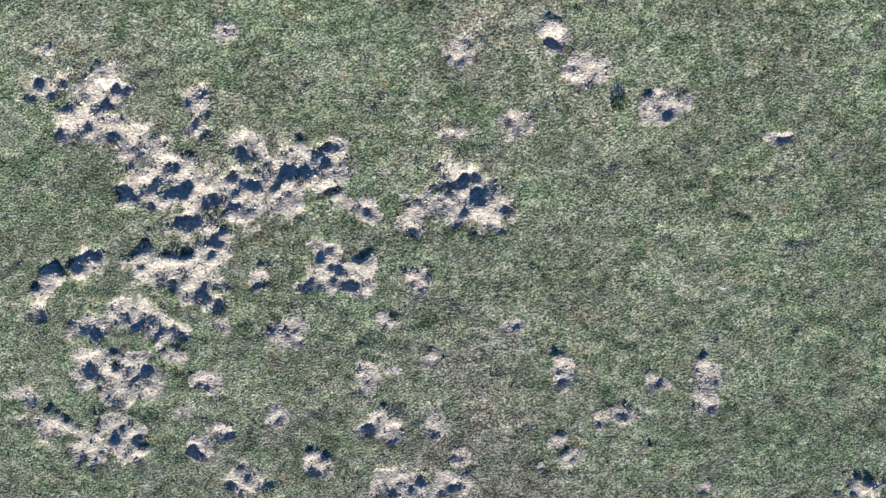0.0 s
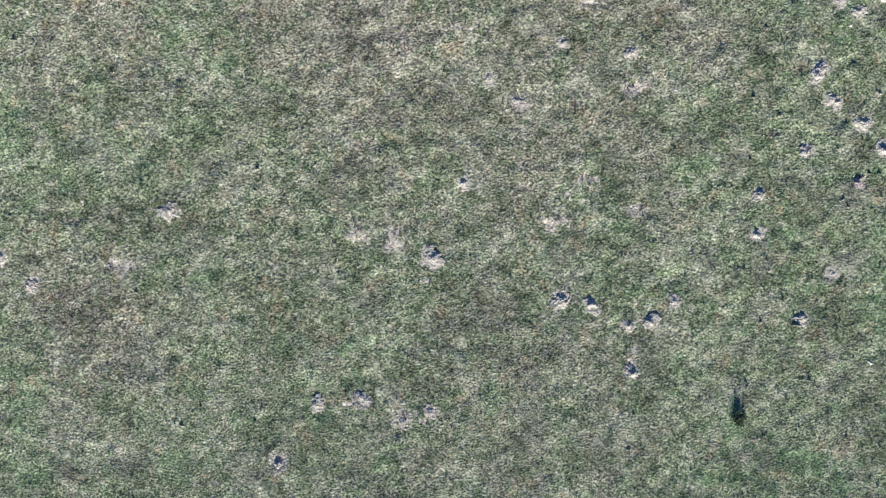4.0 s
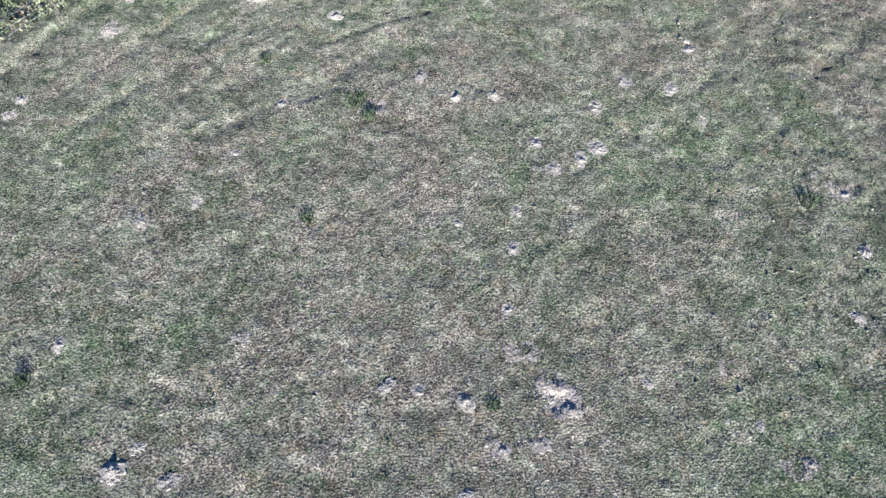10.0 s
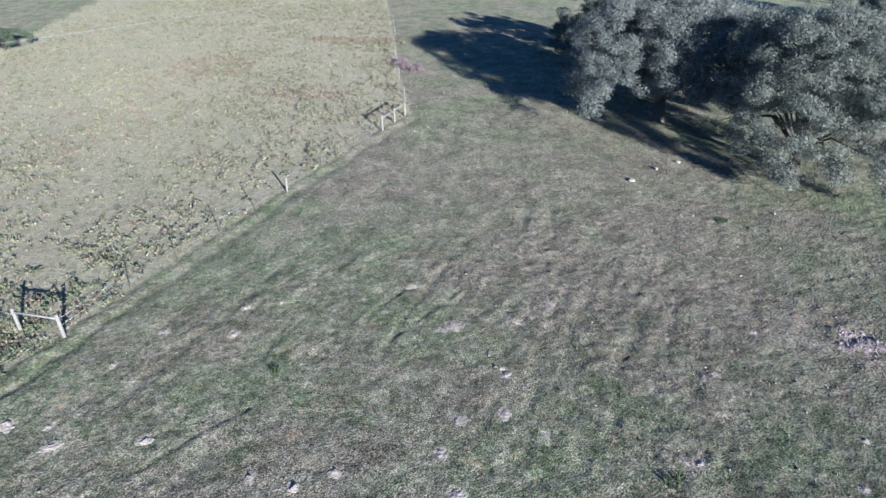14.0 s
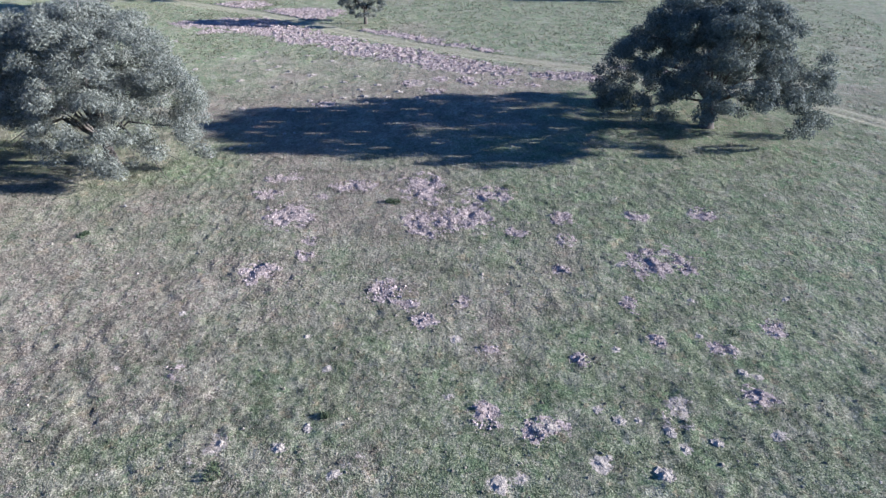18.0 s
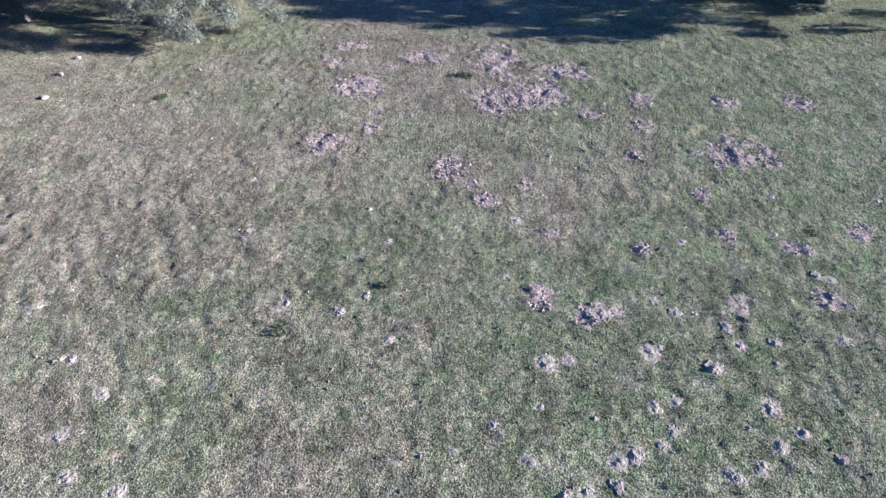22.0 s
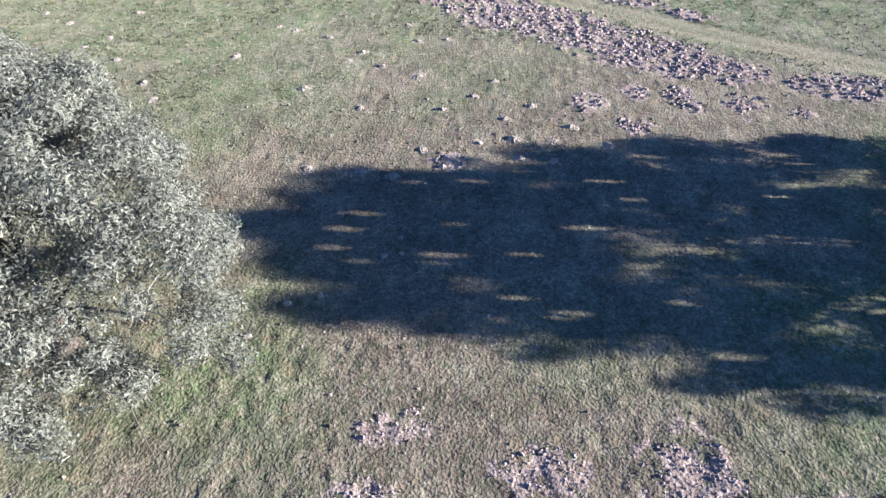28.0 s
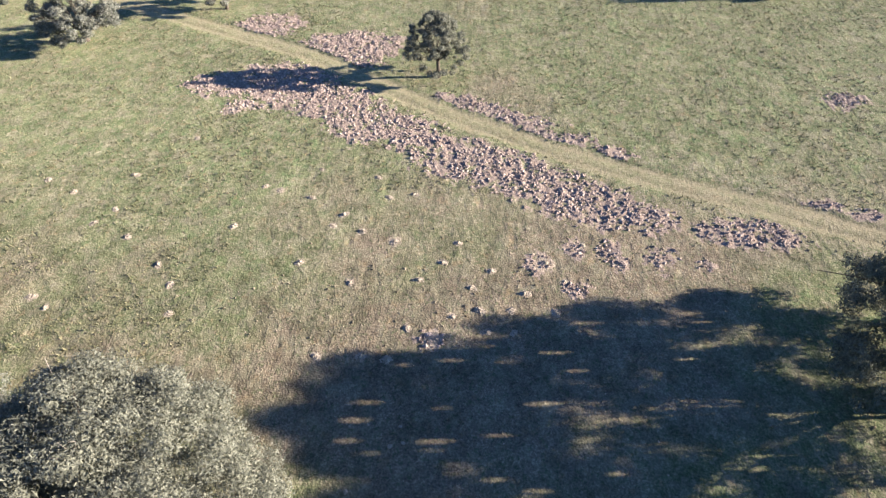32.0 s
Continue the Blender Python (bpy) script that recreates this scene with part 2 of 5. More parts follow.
MOUND_SOIL = soil_material("mound_soil", (0.13, 0.113, 0.095), (0.29, 0.253, 0.213), (0.45, 0.396, 0.335), 14.0)
CRUMB = soil_material("turf_crumb", (0.080, 0.072, 0.055), (0.150, 0.134, 0.102), (0.245, 0.217, 0.175))
LOAM = soil_material("turned_loam", (0.13, 0.102, 0.093), (0.32, 0.256, 0.235), (0.50, 0.42, 0.392))
WIRE = material("galvanised_wire", 0.45, 0.5)[0]
WIRE.node_tree.nodes["Principled BSDF"].inputs["Base Color"].default_value = (0.42, 0.42, 0.42, 1)
WIRE.node_tree.nodes["Principled BSDF"].inputs["Metallic"].default_value = 0.7
STEEL = material("rusty_steel_post", 0.75, 0.3)[0]
STEEL.node_tree.nodes["Principled BSDF"].inputs["Base Color"].default_value = (0.09, 0.075, 0.06, 1)

# ---- plan: dug, scuffed and rooted ground and small mounds (x, y, half width, half depth) ----
DIG = [
    (-19.4, -23.5, 0.75, 0.41), (-17.3, -23.8, 1.16, 0.83), (-17.8, -24.9, 1.41, 0.65), (-16.2, -25.7, 0.95, 0.66), (-15.3, -26.2, 0.76, 0.38),
    (-14.3, -24.2, 0.56, 0.56), (-14.3, -25.2, 0.47, 0.37), (-12.7, -25.8, 0.76, 0.47), (-16, -27, 0.85, 0.76), (-14.5, -27.2, 1.14, 0.85),
    (-12.9, -27.4, 0.95, 0.95), (-11.6, -27.1, 0.95, 0.95), (-10.6, -26.4, 1.04, 0.85), (-9.8, -26.1, 0.66, 0.75), (-14.9, -28.3, 0.76, 0.48),
    (-14, -29.1, 0.57, 0.77), (-14.8, -29.7, 0.96, 0.58), (-16.2, -29.7, 0.86, 0.58), (-14.7, -30.5, 0.77, 0.58), (-14.3, -31, 0.58, 0.39),
    (-17, -31.4, 1.16, 0.59), (-18.6, -31.7, 0.87, 0.43), (-15.8, -31.9, 0.77, 0.39), (-18.3, -33.1, 0.87, 0.59), (-16.8, -33.3, 0.78, 0.69),
]
DIG_2 = [
    (-17.6, -34.1, 0.68, 0.5), (-16.5, -34, 0.49, 0.4), (-17.6, -35.5, 0.68, 0.7), (-17.5, -36.2, 0.59, 0.4), (-18.7, -36, 0.59, 0.5),
    (-20.2, -35.1, 0.68, 0.44), (-20.7, -34, 0.35, 0.44), (-19.7, -30.3, 0.42, 0.68), (-20.2, -31.1, 0.42, 0.35), (-18.2, -29.6, 0.48, 0.58),
    (-5.3, -27.9, 1.24, 0.86), (-5.9, -27, 0.67, 0.47), (-10.3, -30.2, 0.62, 0.74), (-9, -30.3, 0.62, 0.68), (-10.2, -29.4, 0.58, 0.39),
    (-8.5, -35.6, 0.82, 0.56), (-8, -37.7, 0.99, 0.51), (-13.5, -37.4, 0.63, 0.57), (8.1, -38.4, 0.8, 0.45), (-7.2, -28.4, 0.54, 0.57),
]
PIT = [
    (-13.2, -22.1, 0.37, 0.4), (-5.6, -23.1, 0.45, 0.44), (-5.3, -22.5, 0.26, 0.15), (-2.4, -22.6, 0.53, 0.46), (-1.4, -23.7, 0.72, 0.56),
    (1.2, -24.9, 0.66, 0.41), (-5.9, -25.6, 0.53, 0.26), (-3.6, -25.5, 0.53, 0.47), (-8.8, -28, 0.53, 0.34), (-9.6, -27.7, 0.38, 0.27),
    (-7.2, -30.5, 0.5, 0.47), (-12.6, -30.2, 0.35, 0.43), (-11.7, -32.2, 0.62, 0.59), (-8.2, -31.9, 0.43, 0.35), (-9, -33.7, 0.47, 0.52),
    (-8.2, -33.6, 0.27, 0.16), (-6.9, -33.2, 0.43, 0.32), (-4, -32.2, 0.39, 0.2), (-2.2, -33.8, 0.39, 0.56), (1, -34.4, 0.49, 0.32),
    (2.7, -34.2, 0.39, 0.48), (2.7, -35.1, 0.39, 0.4), (-0.2, -35.4, 0.47, 0.32), (-1.1, -35.7, 0.28, 0.28), (-2.7, -36.4, 0.32, 0.28),
]
PIT_2 = [
    (-2, -36.9, 0.36, 0.28), (-3.1, -37.2, 0.24, 0.16), (-6.8, -35.6, 0.35, 0.4), (-12.2, -35.1, 0.35, 0.36), (-15.5, -34.7, 0.35, 0.28),
    (-15, -36.1, 0.43, 0.4), (-14.2, -35.6, 0.43, 0.36), (-11, -36.9, 0.39, 0.45), (-6.2, -37.7, 0.59, 0.51), (-5.8, -36.8, 0.28, 0.32),
    (2.6, -38.2, 0.44, 0.29), (-14.6, -33.8, 0.58, 0.36), (-15.7, -32.8, 0.39, 0.28), (-13.9, -31.8, 0.35, 0.27), (5.2, -26.1, 0.57, 0.19),
    (-19.3, -22.4, 0.3, 0.22),
]
SCUFF_SOUTH = [
    (-4.3, -17.1, 0.66, 0.42), (-2.6, -17.7, 0.95, 0.42), (3.7, -10.1, 0.71, 0.37), (4.3, -9.5, 0.41, 0.26), (5.3, -10.9, 0.41, 0.37),
    (2.7, -11.3, 0.75, 0.33), (5.4, -14.7, 0.64, 0.26), (5, -15.8, 0.3, 0.34), (-2, -13.1, 0.3, 0.22), (-3.4, -20.7, 0.46, 0.27),
    (-3.3, -11.6, 1.12, 0.46), (-12.1, -12.3, 0.48, 0.3), (-7.1, -19.1, 0.45, 0.38),
]
MOUND_SOUTH = [
    (4.9, -16.4, 0.27, 0.23), (2.6, -13.9, 0.3, 0.19), (3.6, -14.1, 0.26, 0.26), (-1.7, -12.3, 0.34, 0.19), (-7.1, -19.1, 0.3, 0.23),
    (-10.3, -10.5, 0.3, 0.22), (-15, -12.8, 0.26, 0.22), (-16, -11.9, 0.26, 0.18), (-5.7, -17.1, 0.23, 0.15), (9.3, -10.6, 0.26, 0.18),
    (9.2, -11.9, 0.26, 0.26), (6.4, -14.1, 0.25, 0.22), (10.7, -14.8, 0.27, 0.19), (11.7, -13.3, 0.23, 0.19), (10.8, -9.2, 0.26, 0.22),
    (-4.1, -17, 0.23, 0.19), (-2.8, -17.8, 0.19, 0.15), (-1.9, -17.5, 0.23, 0.19), (5.6, -14.7, 0.23, 0.19), (4.8, -14.8, 0.19, 0.15),
]
SCUFF_MID = [
    (-8, 1.8, 0.58, 0.25), (-10.7, -2.5, 0.51, 0.4), (-2.4, -1.4, 0.37, 0.29), (-0.4, -4.8, 0.52, 0.26), (3.7, -4, 0.45, 0.41),
    (8, -1.9, 0.41, 0.26), (5.1, -7, 0.45, 0.45), (1.3, -7.3, 0.37, 0.26), (-10.4, -10.5, 0.48, 0.3), (2.1, 2.4, 0.4, 0.25),
    (3.3, 2.5, 0.37, 0.29), (-2.6, -4.9, 0.33, 0.26), (5.3, 0.6, 0.3, 0.36),
]
MOUND_MID = [
    (-9.8, 2.2, 0.4, 0.29), (-8.1, 1.9, 0.25, 0.22), (-9.2, 2.9, 0.22, 0.14), (-14.5, -0.4, 0.25, 0.18), (-13, 0.1, 0.36, 0.22),
    (-13.5, -1.2, 0.25, 0.22), (-12.3, -1.2, 0.25, 0.18), (-5.6, -0.1, 0.24, 0.16), (-3.4, -1, 0.22, 0.18), (-2.4, -1.4, 0.26, 0.22),
    (-1.9, -1.9, 0.24, 0.18), (0.7, -1.3, 0.22, 0.16), (1.2, -1.9, 0.15, 0.11), (0.9, 1.1, 0.22, 0.16), (0.2, -2.8, 0.24, 0.15),
    (-0.8, -3.5, 0.26, 0.17), (3.7, -4, 0.3, 0.26), (4.2, -1, 0.22, 0.22), (8.4, 0.2, 0.28, 0.27), (8.7, -1.6, 0.24, 0.15),
]
MOUND_MID_B = [
    (9.8, -1.8, 0.26, 0.22), (10.2, -2.8, 0.24, 0.15), (11.4, -3.4, 0.28, 0.22), (12, -4.3, 0.23, 0.19), (13.9, -4.9, 0.26, 0.22),
    (11.8, -7.6, 0.27, 0.26), (10.9, -9.2, 0.27, 0.27), (9.4, -10.6, 0.27, 0.23), (9.2, -11.9, 0.27, 0.23), (5.1, -7, 0.26, 0.26),
    (5.1, -5.8, 0.21, 0.11), (1.3, -7.3, 0.24, 0.21), (0.4, -6.5, 0.22, 0.15), (-10.4, -10.5, 0.24, 0.17), (13.4, -9.2, 0.27, 0.27),
    (2.8, -5.4, 0.22, 0.19), (-0.5, -9.9, 0.21, 0.15), (-1.7, -12.4, 0.26, 0.21), (2.1, 2.4, 0.24, 0.18), (3.3, 2.5, 0.24, 0.18),
]
SCUFF_NORTH = [
    (4, 3.7, 0.7, 0.65), (3.1, 3, 0.44, 0.51), (2.3, 2.5, 0.55, 0.29), (2.9, 5.5, 0.55, 0.4), (-6.4, 6.2, 0.54, 0.28),
    (-3.2, 5.2, 0.22, 0.36), (1, 3.9, 0.33, 0.22),
]
MOUND_NORTH = [
    (3.9, 4, 0.37, 0.25), (4.5, 3.5, 0.26, 0.22), (-1.5, 4.5, 0.24, 0.23), (1, 3.9, 0.26, 0.18), (-12.3, 6.3, 0.25, 0.18),
    (-0.5, 4.3, 0.24, 0.16), (0.9, 1.1, 0.22, 0.15), (2.7, 7, 0.22, 0.18), (7, 4.3, 0.18, 0.18), (8.3, 0.4, 0.28, 0.28),
    (5.4, 0.6, 0.26, 0.26), (3, 2.4, 0.22, 0.16), (2.2, 2.4, 0.18, 0.15),
]
MOUND_FENCE = [
    (-8.9, 23.8, 0.38, 0.29), (-7.2, 21.8, 0.31, 0.23), (-3.7, 20.7, 0.26, 0.26), (0.4, 26.2, 0.26, 0.27), (1.2, 28.2, 0.27, 0.29),
    (-14.4, 22.2, 0.23, 0.2), (-13.2, 20.1, 0.45, 0.29), (-16.4, 15.7, 0.2, 0.15), (-7.3, 13.7, 0.24, 0.19), (-5.7, 16, 0.25, 0.18),
    (1.3, 16.2, 0.28, 0.24), (-0.1, 17.2, 0.22, 0.19), (2.9, 16.2, 0.24, 0.27), (6.9, 15.5, 0.38, 0.27), (8.3, 16.7, 0.29, 0.25),
    (10.6, 22.6, 0.44, 0.24), (4.3, 13.8, 0.2, 0.16), (4.9, 12.6, 0.31, 0.18), (6, 13, 0.27, 0.19), (3, 9.3, 0.22, 0.15),
    (1.1, 10.4, 0.18, 0.11), (3.3, 10.8, 0.19, 0.17), (-10.4, 10.8, 0.28, 0.21), (2.7, 7.1, 0.23, 0.21), (10.2, 16.3, 0.29, 0.25),
]
MOUND_FENCE_B = [
    (15.8, 11.2, 0.43, 0.32), (-2.7, 27.8, 0.24, 0.24), (-5, 26.1, 0.2, 0.18), (-12.7, 21.8, 0.21, 0.15), (-16, 16.5, 0.2, 0.16),
    (-7.3, 23, 0.19, 0.16), (9.9, 26.7, 0.3, 0.24), (11.4, 18.4, 0.23, 0.17), (-8.5, 11.5, 0.16, 0.12), (14.7, 6.3, 0.23, 0.18),
]
SCUFF_FENCE = [
    (-13.2, 20.1, 0.64, 0.33), (10.6, 22.6, 0.82, 0.33), (6.9, 15.5, 0.47, 0.3), (4.6, 12.6, 0.7, 0.23), (15.9, 11.3, 0.65, 0.42),
    (-10.2, 11, 0.45, 0.29), (-2.2, 15.8, 0.93, 0.36),
]
ROOT_NEAR = [
    (34.9, 13.8, 1.41, 1.39), (28.1, 13.6, 0.95, 0.81), (30.1, 11.6, 0.62, 0.49), (31.9, 11.6, 0.56, 0.42), (40.1, 5.3, 1.41, 1.95),
    (34.7, 4.7, 1.22, 1.48), (35.8, 2.1, 1.75, 1.54), (39.4, 0.8, 1.36, 1.14), (40, 10.4, 1.15, 0.81), (38, 16.2, 0.78, 0.7),
    (38.1, 12.4, 0.5, 0.42), (36.2, -4.4, 0.59, 0.61), (34, -1.3, 0.61, 0.73), (27, 6.1, 0.78, 1.04), (33.5, -4.4, 0.45, 0.65),
    (30, -3.8, 0.45, 0.38), (41, 15, 0.65, 0.59), (40.5, 16.6, 0.47, 0.49),
]
ROOT_WIDE = [
    (26.8, 6, 0.74, 0.73), (25.7, 4.7, 0.51, 0.45), (24.4, 3.8, 0.58, 0.56), (31.2, -9.6, 1.72, 1.29), (37.8, -14, 0.69, 0.82),
    (37.1, -9.4, 0.6, 0.59), (26.8, -7.2, 0.43, 0.59), (29.9, -3.8, 0.38, 0.45), (26.2, 1.9, 0.42, 0.45), (23.5, -11, 0.52, 0.5),
    (25.4, -14.3, 0.67, 0.5), (18, 0.5, 0.49, 0.73), (17.7, -1.8, 0.83, 0.64), (20.4, -11.6, 0.6, 0.61), (22.1, -4, 0.52, 0.4),
    (22.5, 0.3, 0.41, 0.37),
]
ROOT_WIDE_B = [
    (23.9, -7.9, 0.35, 0.34), (36.4, -4.5, 0.53, 0.65), (19.5, 14.7, 0.38, 0.42), (12.5, -10.3, 0.29, 0.32),
]
SCUFF_EAST = [
    (15.1, 11.7, 0.72, 0.45), (11.3, 1.5, 0.36, 0.76), (10.5, 0.2, 0.49, 0.25), (15.9, 22.2, 0.58, 0.49), (13.4, 21.6, 0.49, 0.43),
    (19.2, -7.6, 0.76, 0.88), (12.7, -8.2, 0.59, 0.35), (15.4, 5.5, 0.47, 0.3), (19.7, 17.5, 0.56, 0.31), (9.8, 4.8, 0.39, 0.34),
]
MOUND_EAST = [
    (22.7, 9.5, 0.23, 0.27), (20.5, 7.9, 0.19, 0.24), (23.1, 2, 0.25, 0.3), (23.1, -5.8, 0.24, 0.29), (30.8, -7.3, 0.22, 0.35),
    (24, 16.4, 0.25, 0.26), (17, 7.9, 0.22, 0.27), (15.8, 8.7, 0.29, 0.29), (14.7, -0.1, 0.49, 0.33), (16, -4.1, 0.4, 0.32),
    (15.7, -6.5, 0.37, 0.31), (14.3, -8.2, 0.45, 0.33), (13.5, -4.1, 0.27, 0.32), (11.3, -6.6, 0.38, 0.25), (18, -7.2, 0.28, 0.35),
    (18.1, -11.7, 0.36, 0.35), (21.8, -11.5, 0.25, 0.31), (21.6, -12, 0.2, 0.27), (17.5, -9, 0.23, 0.25), (18.4, -5.2, 0.26, 0.29),
    (18.9, -4.3, 0.24, 0.27), (11.5, -3.4, 0.23, 0.22), (11, -2.8, 0.29, 0.23), (9.5, -1.1, 0.26, 0.21), (9.8, -2.1, 0.22, 0.2),
]
MOUND_EAST_B = [
    (6.6, 15.6, 0.38, 0.31), (8, 16.9, 0.24, 0.22), (9.8, 16.3, 0.19, 0.19), (6.7, 13.5, 0.34, 0.23), (12.8, 0, 0.19, 0.17),
    (24.4, -10.2, 0.24, 0.26), (27.5, -10.6, 0.2, 0.25), (12.6, -4.7, 0.18, 0.19), (10.4, 2.8, 0.14, 0.15), (19.2, 2.1, 0.2, 0.21),
    (23.4, -11.6, 0.23, 0.25), (15.1, -1, 0.2, 0.17), (17.1, -7.6, 0.27, 0.27), (28.1, -15.8, 0.23, 0.31), (17.8, -2.2, 0.29, 0.26),
    (17.6, -1.7, 0.24, 0.25), (19.5, -7.9, 0.29, 0.31), (12.7, -8.3, 0.27, 0.21), (11.6, 1.6, 0.18, 0.18), (10.5, 0.1, 0.19, 0.17),
    (18.5, -6, 0.19, 0.2), (16.4, -4.4, 0.2, 0.21), (11.3, 18.9, 0.18, 0.21), (11.1, 14.6, 0.13, 0.14),
]
MOUND_LANE = [
    (73.5, 31.9, 0.56, 0.5), (68.5, 34.5, 0.38, 0.37), (68.6, 23.6, 0.42, 0.35), (67.6, 20.7, 0.65, 0.54), (73.8, 19.8, 0.35, 0.4),
    (67.8, 15.6, 0.37, 0.34), (65.5, 16.6, 0.36, 0.32), (64.6, 27.9, 0.36, 0.32), (61.5, 37.2, 0.35, 0.31), (59.6, 47.2, 0.51, 0.44),
    (58.6, 45.5, 0.42, 0.37), (58.7, 18.6, 0.36, 0.31), (57.8, 16.5, 0.71, 0.5), (56, 21.4, 0.35, 0.33), (55.9, 19.6, 0.35, 0.28),
    (60.7, 13.5, 0.37, 0.32), (60.9, 11.2, 0.41, 0.32), (60.9, 8, 0.41, 0.38), (58.7, 13, 0.36, 0.35), (66, 8.6, 0.8, 0.57),
    (62.6, 10.2, 0.34, 0.34), (58.8, 11, 0.32, 0.3), (87.2, 40.1, 0.97, 0.95), (81.1, 42.5, 0.4, 0.42),
]
MOUND_LANE_B = [
    (72, 50.5, 0.36, 0.36), (69.9, 45.6, 0.4, 0.33), (68, 46.6, 0.34, 0.32), (66.5, 42.9, 0.38, 0.3), (70.6, 25.5, 0.34, 0.3),
    (69.1, 26.2, 0.33, 0.29), (63.5, 18.3, 0.35, 0.3), (62.8, 23.5, 0.35, 0.3), (76, 23.4, 0.36, 0.34), (73.2, 22, 0.35, 0.32),
    (72.7, 28.9, 0.35, 0.32), (64.8, 12.8, 0.35, 0.31), (62.9, 14.2, 0.34, 0.29), (64, 7.2, 0.34, 0.36), (68.2, 5.6, 0.46, 0.4),
    (63.5, 39, 0.36, 0.33), (58.7, 36.1, 0.33, 0.28), (74, 33.4, 0.36, 0.34), (76.9, 28.9, 0.32, 0.36), (73.6, 53.8, 0.42, 0.38),
    (74.8, 46, 0.37, 0.37), (55.8, 24.5, 0.35, 0.29), (60, 15.5, 0.33, 0.27),
]
TUSSOCK = [
    (8.5, -18.1, 0.23, 0.19), (-0.2, -24.8, 0.27, 0.24),
]
TUSS8 = [
    (1.9, 3.8, 0.22, 0.18), (-13.2, 5.1, 0.25, 0.18),
]
TUSS10 = [
    (-6.5, 18.3, 0.24, 0.26), (-4.4, 10.8, 0.25, 0.19), (-2.7, 16, 0.46, 0.3), (14.7, 11, 0.26, 0.26), (1.8, 22.7, 0.27, 0.24),
    (-2.2, 15.3, 0.28, 0.2),
]
TUSS23 = [
    (14.3, 10.9, 0.33, 0.28), (37.5, 7, 0.34, 0.4), (31.3, 25.9, 0.33, 0.39), (24.8, -11.9, 0.32, 0.31), (17.6, 7.3, 0.2, 0.21),
]
TUSS26 = [
    (31.4, 25.9, 0.29, 0.3), (37.7, 7.1, 0.37, 0.39), (40.8, -0.8, 0.39, 0.35),
]
LANE_NEAR = [
    (91.7, 43, 3.88, 1.81, -87), (90.8, 36.2, 4.42, 2.45, -87), (88.2, 29.9, 3.65, 2.26, -87), (84.4, 25, 3.47, 2.25, -87),
    (83.3, 21.4, 2.84, 2.18, -87), (79.3, 16.6, 3.22, 2.22, -86), (77.8, 12.3, 3.13, 2.11, -86), (75.1, 7.7, 3, 1.97, -86), (73, 4, 2.9, 1.86, -86),
    (71.5, 0.4, 2.35, 1.29, -86), (70.3, -7.5, 2.71, 1.26, -86), (69.8, -10.1, 1.78, 0.84, -86),
]
LANE_FAR = [
    (107, 42.9, 3.72, 2.04, -87), (101.2, 30.6, 4.16, 2.64, -87), (103.3, 33.8, 2.85, 1.56, -87), (90, 18.5, 3.03, 1.15, -87),
    (88, 14.2, 2.94, 1.31, -87), (86, 10.1, 2.87, 1.25, -87), (83.2, 6.3, 2.75, 1.17, -87), (81.3, 2.1, 2.13, 0.93, -86),
    (67.2, 3.3, 0.88, 1.28, -86), (67.3, -0.7, 1.1, 1.02, -86), (63.2, 6.9, 0.67, 0.57, -86), (67.8, 6.2, 0.63, 0.91, -85),
    (65.8, 9.2, 0.8, 0.87, -86), (57.7, 16.9, 0.87, 0.68, -85), (66.5, -3.8, 0.69, 0.51, -86), (87, 40.8, 0.98, 0.93, -86),
    (92.4, -23.4, 1.26, 1.22, -87), (74.7, -14.7, 1.18, 0.48, -86),
]


def turned(rows, turn):
    return [(*row, turn) for row in rows]


DIGS = turned(DIG + DIG_2, -2)
PITS = turned(PIT + PIT_2, -2)
SCUFFS = turned(SCUFF_SOUTH + SCUFF_MID + SCUFF_NORTH + SCUFF_FENCE, -2) + turned(SCUFF_EAST, -79)
PITS += turned([(4.0, 3.8, 0.62, 0.5)], -2)
ROOTS = turned(ROOT_NEAR, -77) + turned(ROOT_WIDE + ROOT_WIDE_B, -79)
TUFTS = TUSSOCK + TUSS8 + TUSS10 + TUSS23 + TUSS26 + [(31.1, 26.0, 0.3, 0.3), (37.6, 7.5, 0.3, 0.3)]
MOUNDS = []
for mound in (MOUND_SOUTH + MOUND_MID + MOUND_MID_B + MOUND_NORTH + MOUND_FENCE + MOUND_FENCE_B + MOUND_EAST + MOUND_EAST_B + MOUND_LANE + MOUND_LANE_B):
    if all(math.hypot(mound[0] - m[0], mound[1] - m[1]) > 0.4 for m in MOUNDS):
        MOUNDS.append(mound)
LANE_NEAR = [(x + 0.3, y, 1.15 * a, 1.3 * b, t) for x, y, a, b, t in LANE_NEAR]
LANE_FAR = [(x, y, 1.1 * a, 1.15 * b, t) for x, y, a, b, t in LANE_FAR]
LANE_FAR += turned([(101.8, 29.6, 4.51, 3.98), (107.5, 42.6, 3.12, 3.17), (94.2, 37.4, 5.2, 2.7), (87.2, 39.9, 1.33, 1.07), (93.1, -24.9, 1.43, 1.15), (74.7, -15.8, 1.16, 0.66), (73.8, -18.5, 1.14, 0.65), (63.4, 6.1, 0.85, 0.58)], -85)
LANE = [(150, 118), (122, 82), (108.5, 54.5), (99.7, 35.6), (91.8, 24.2), (87, 17.2), (81, 6.2), (76.8, -3.6), (73.6, -12.5), (70.5, -19.6), (61.5, -34.0),
        (51, -42.0), (45, -47.5), (20, -72)]
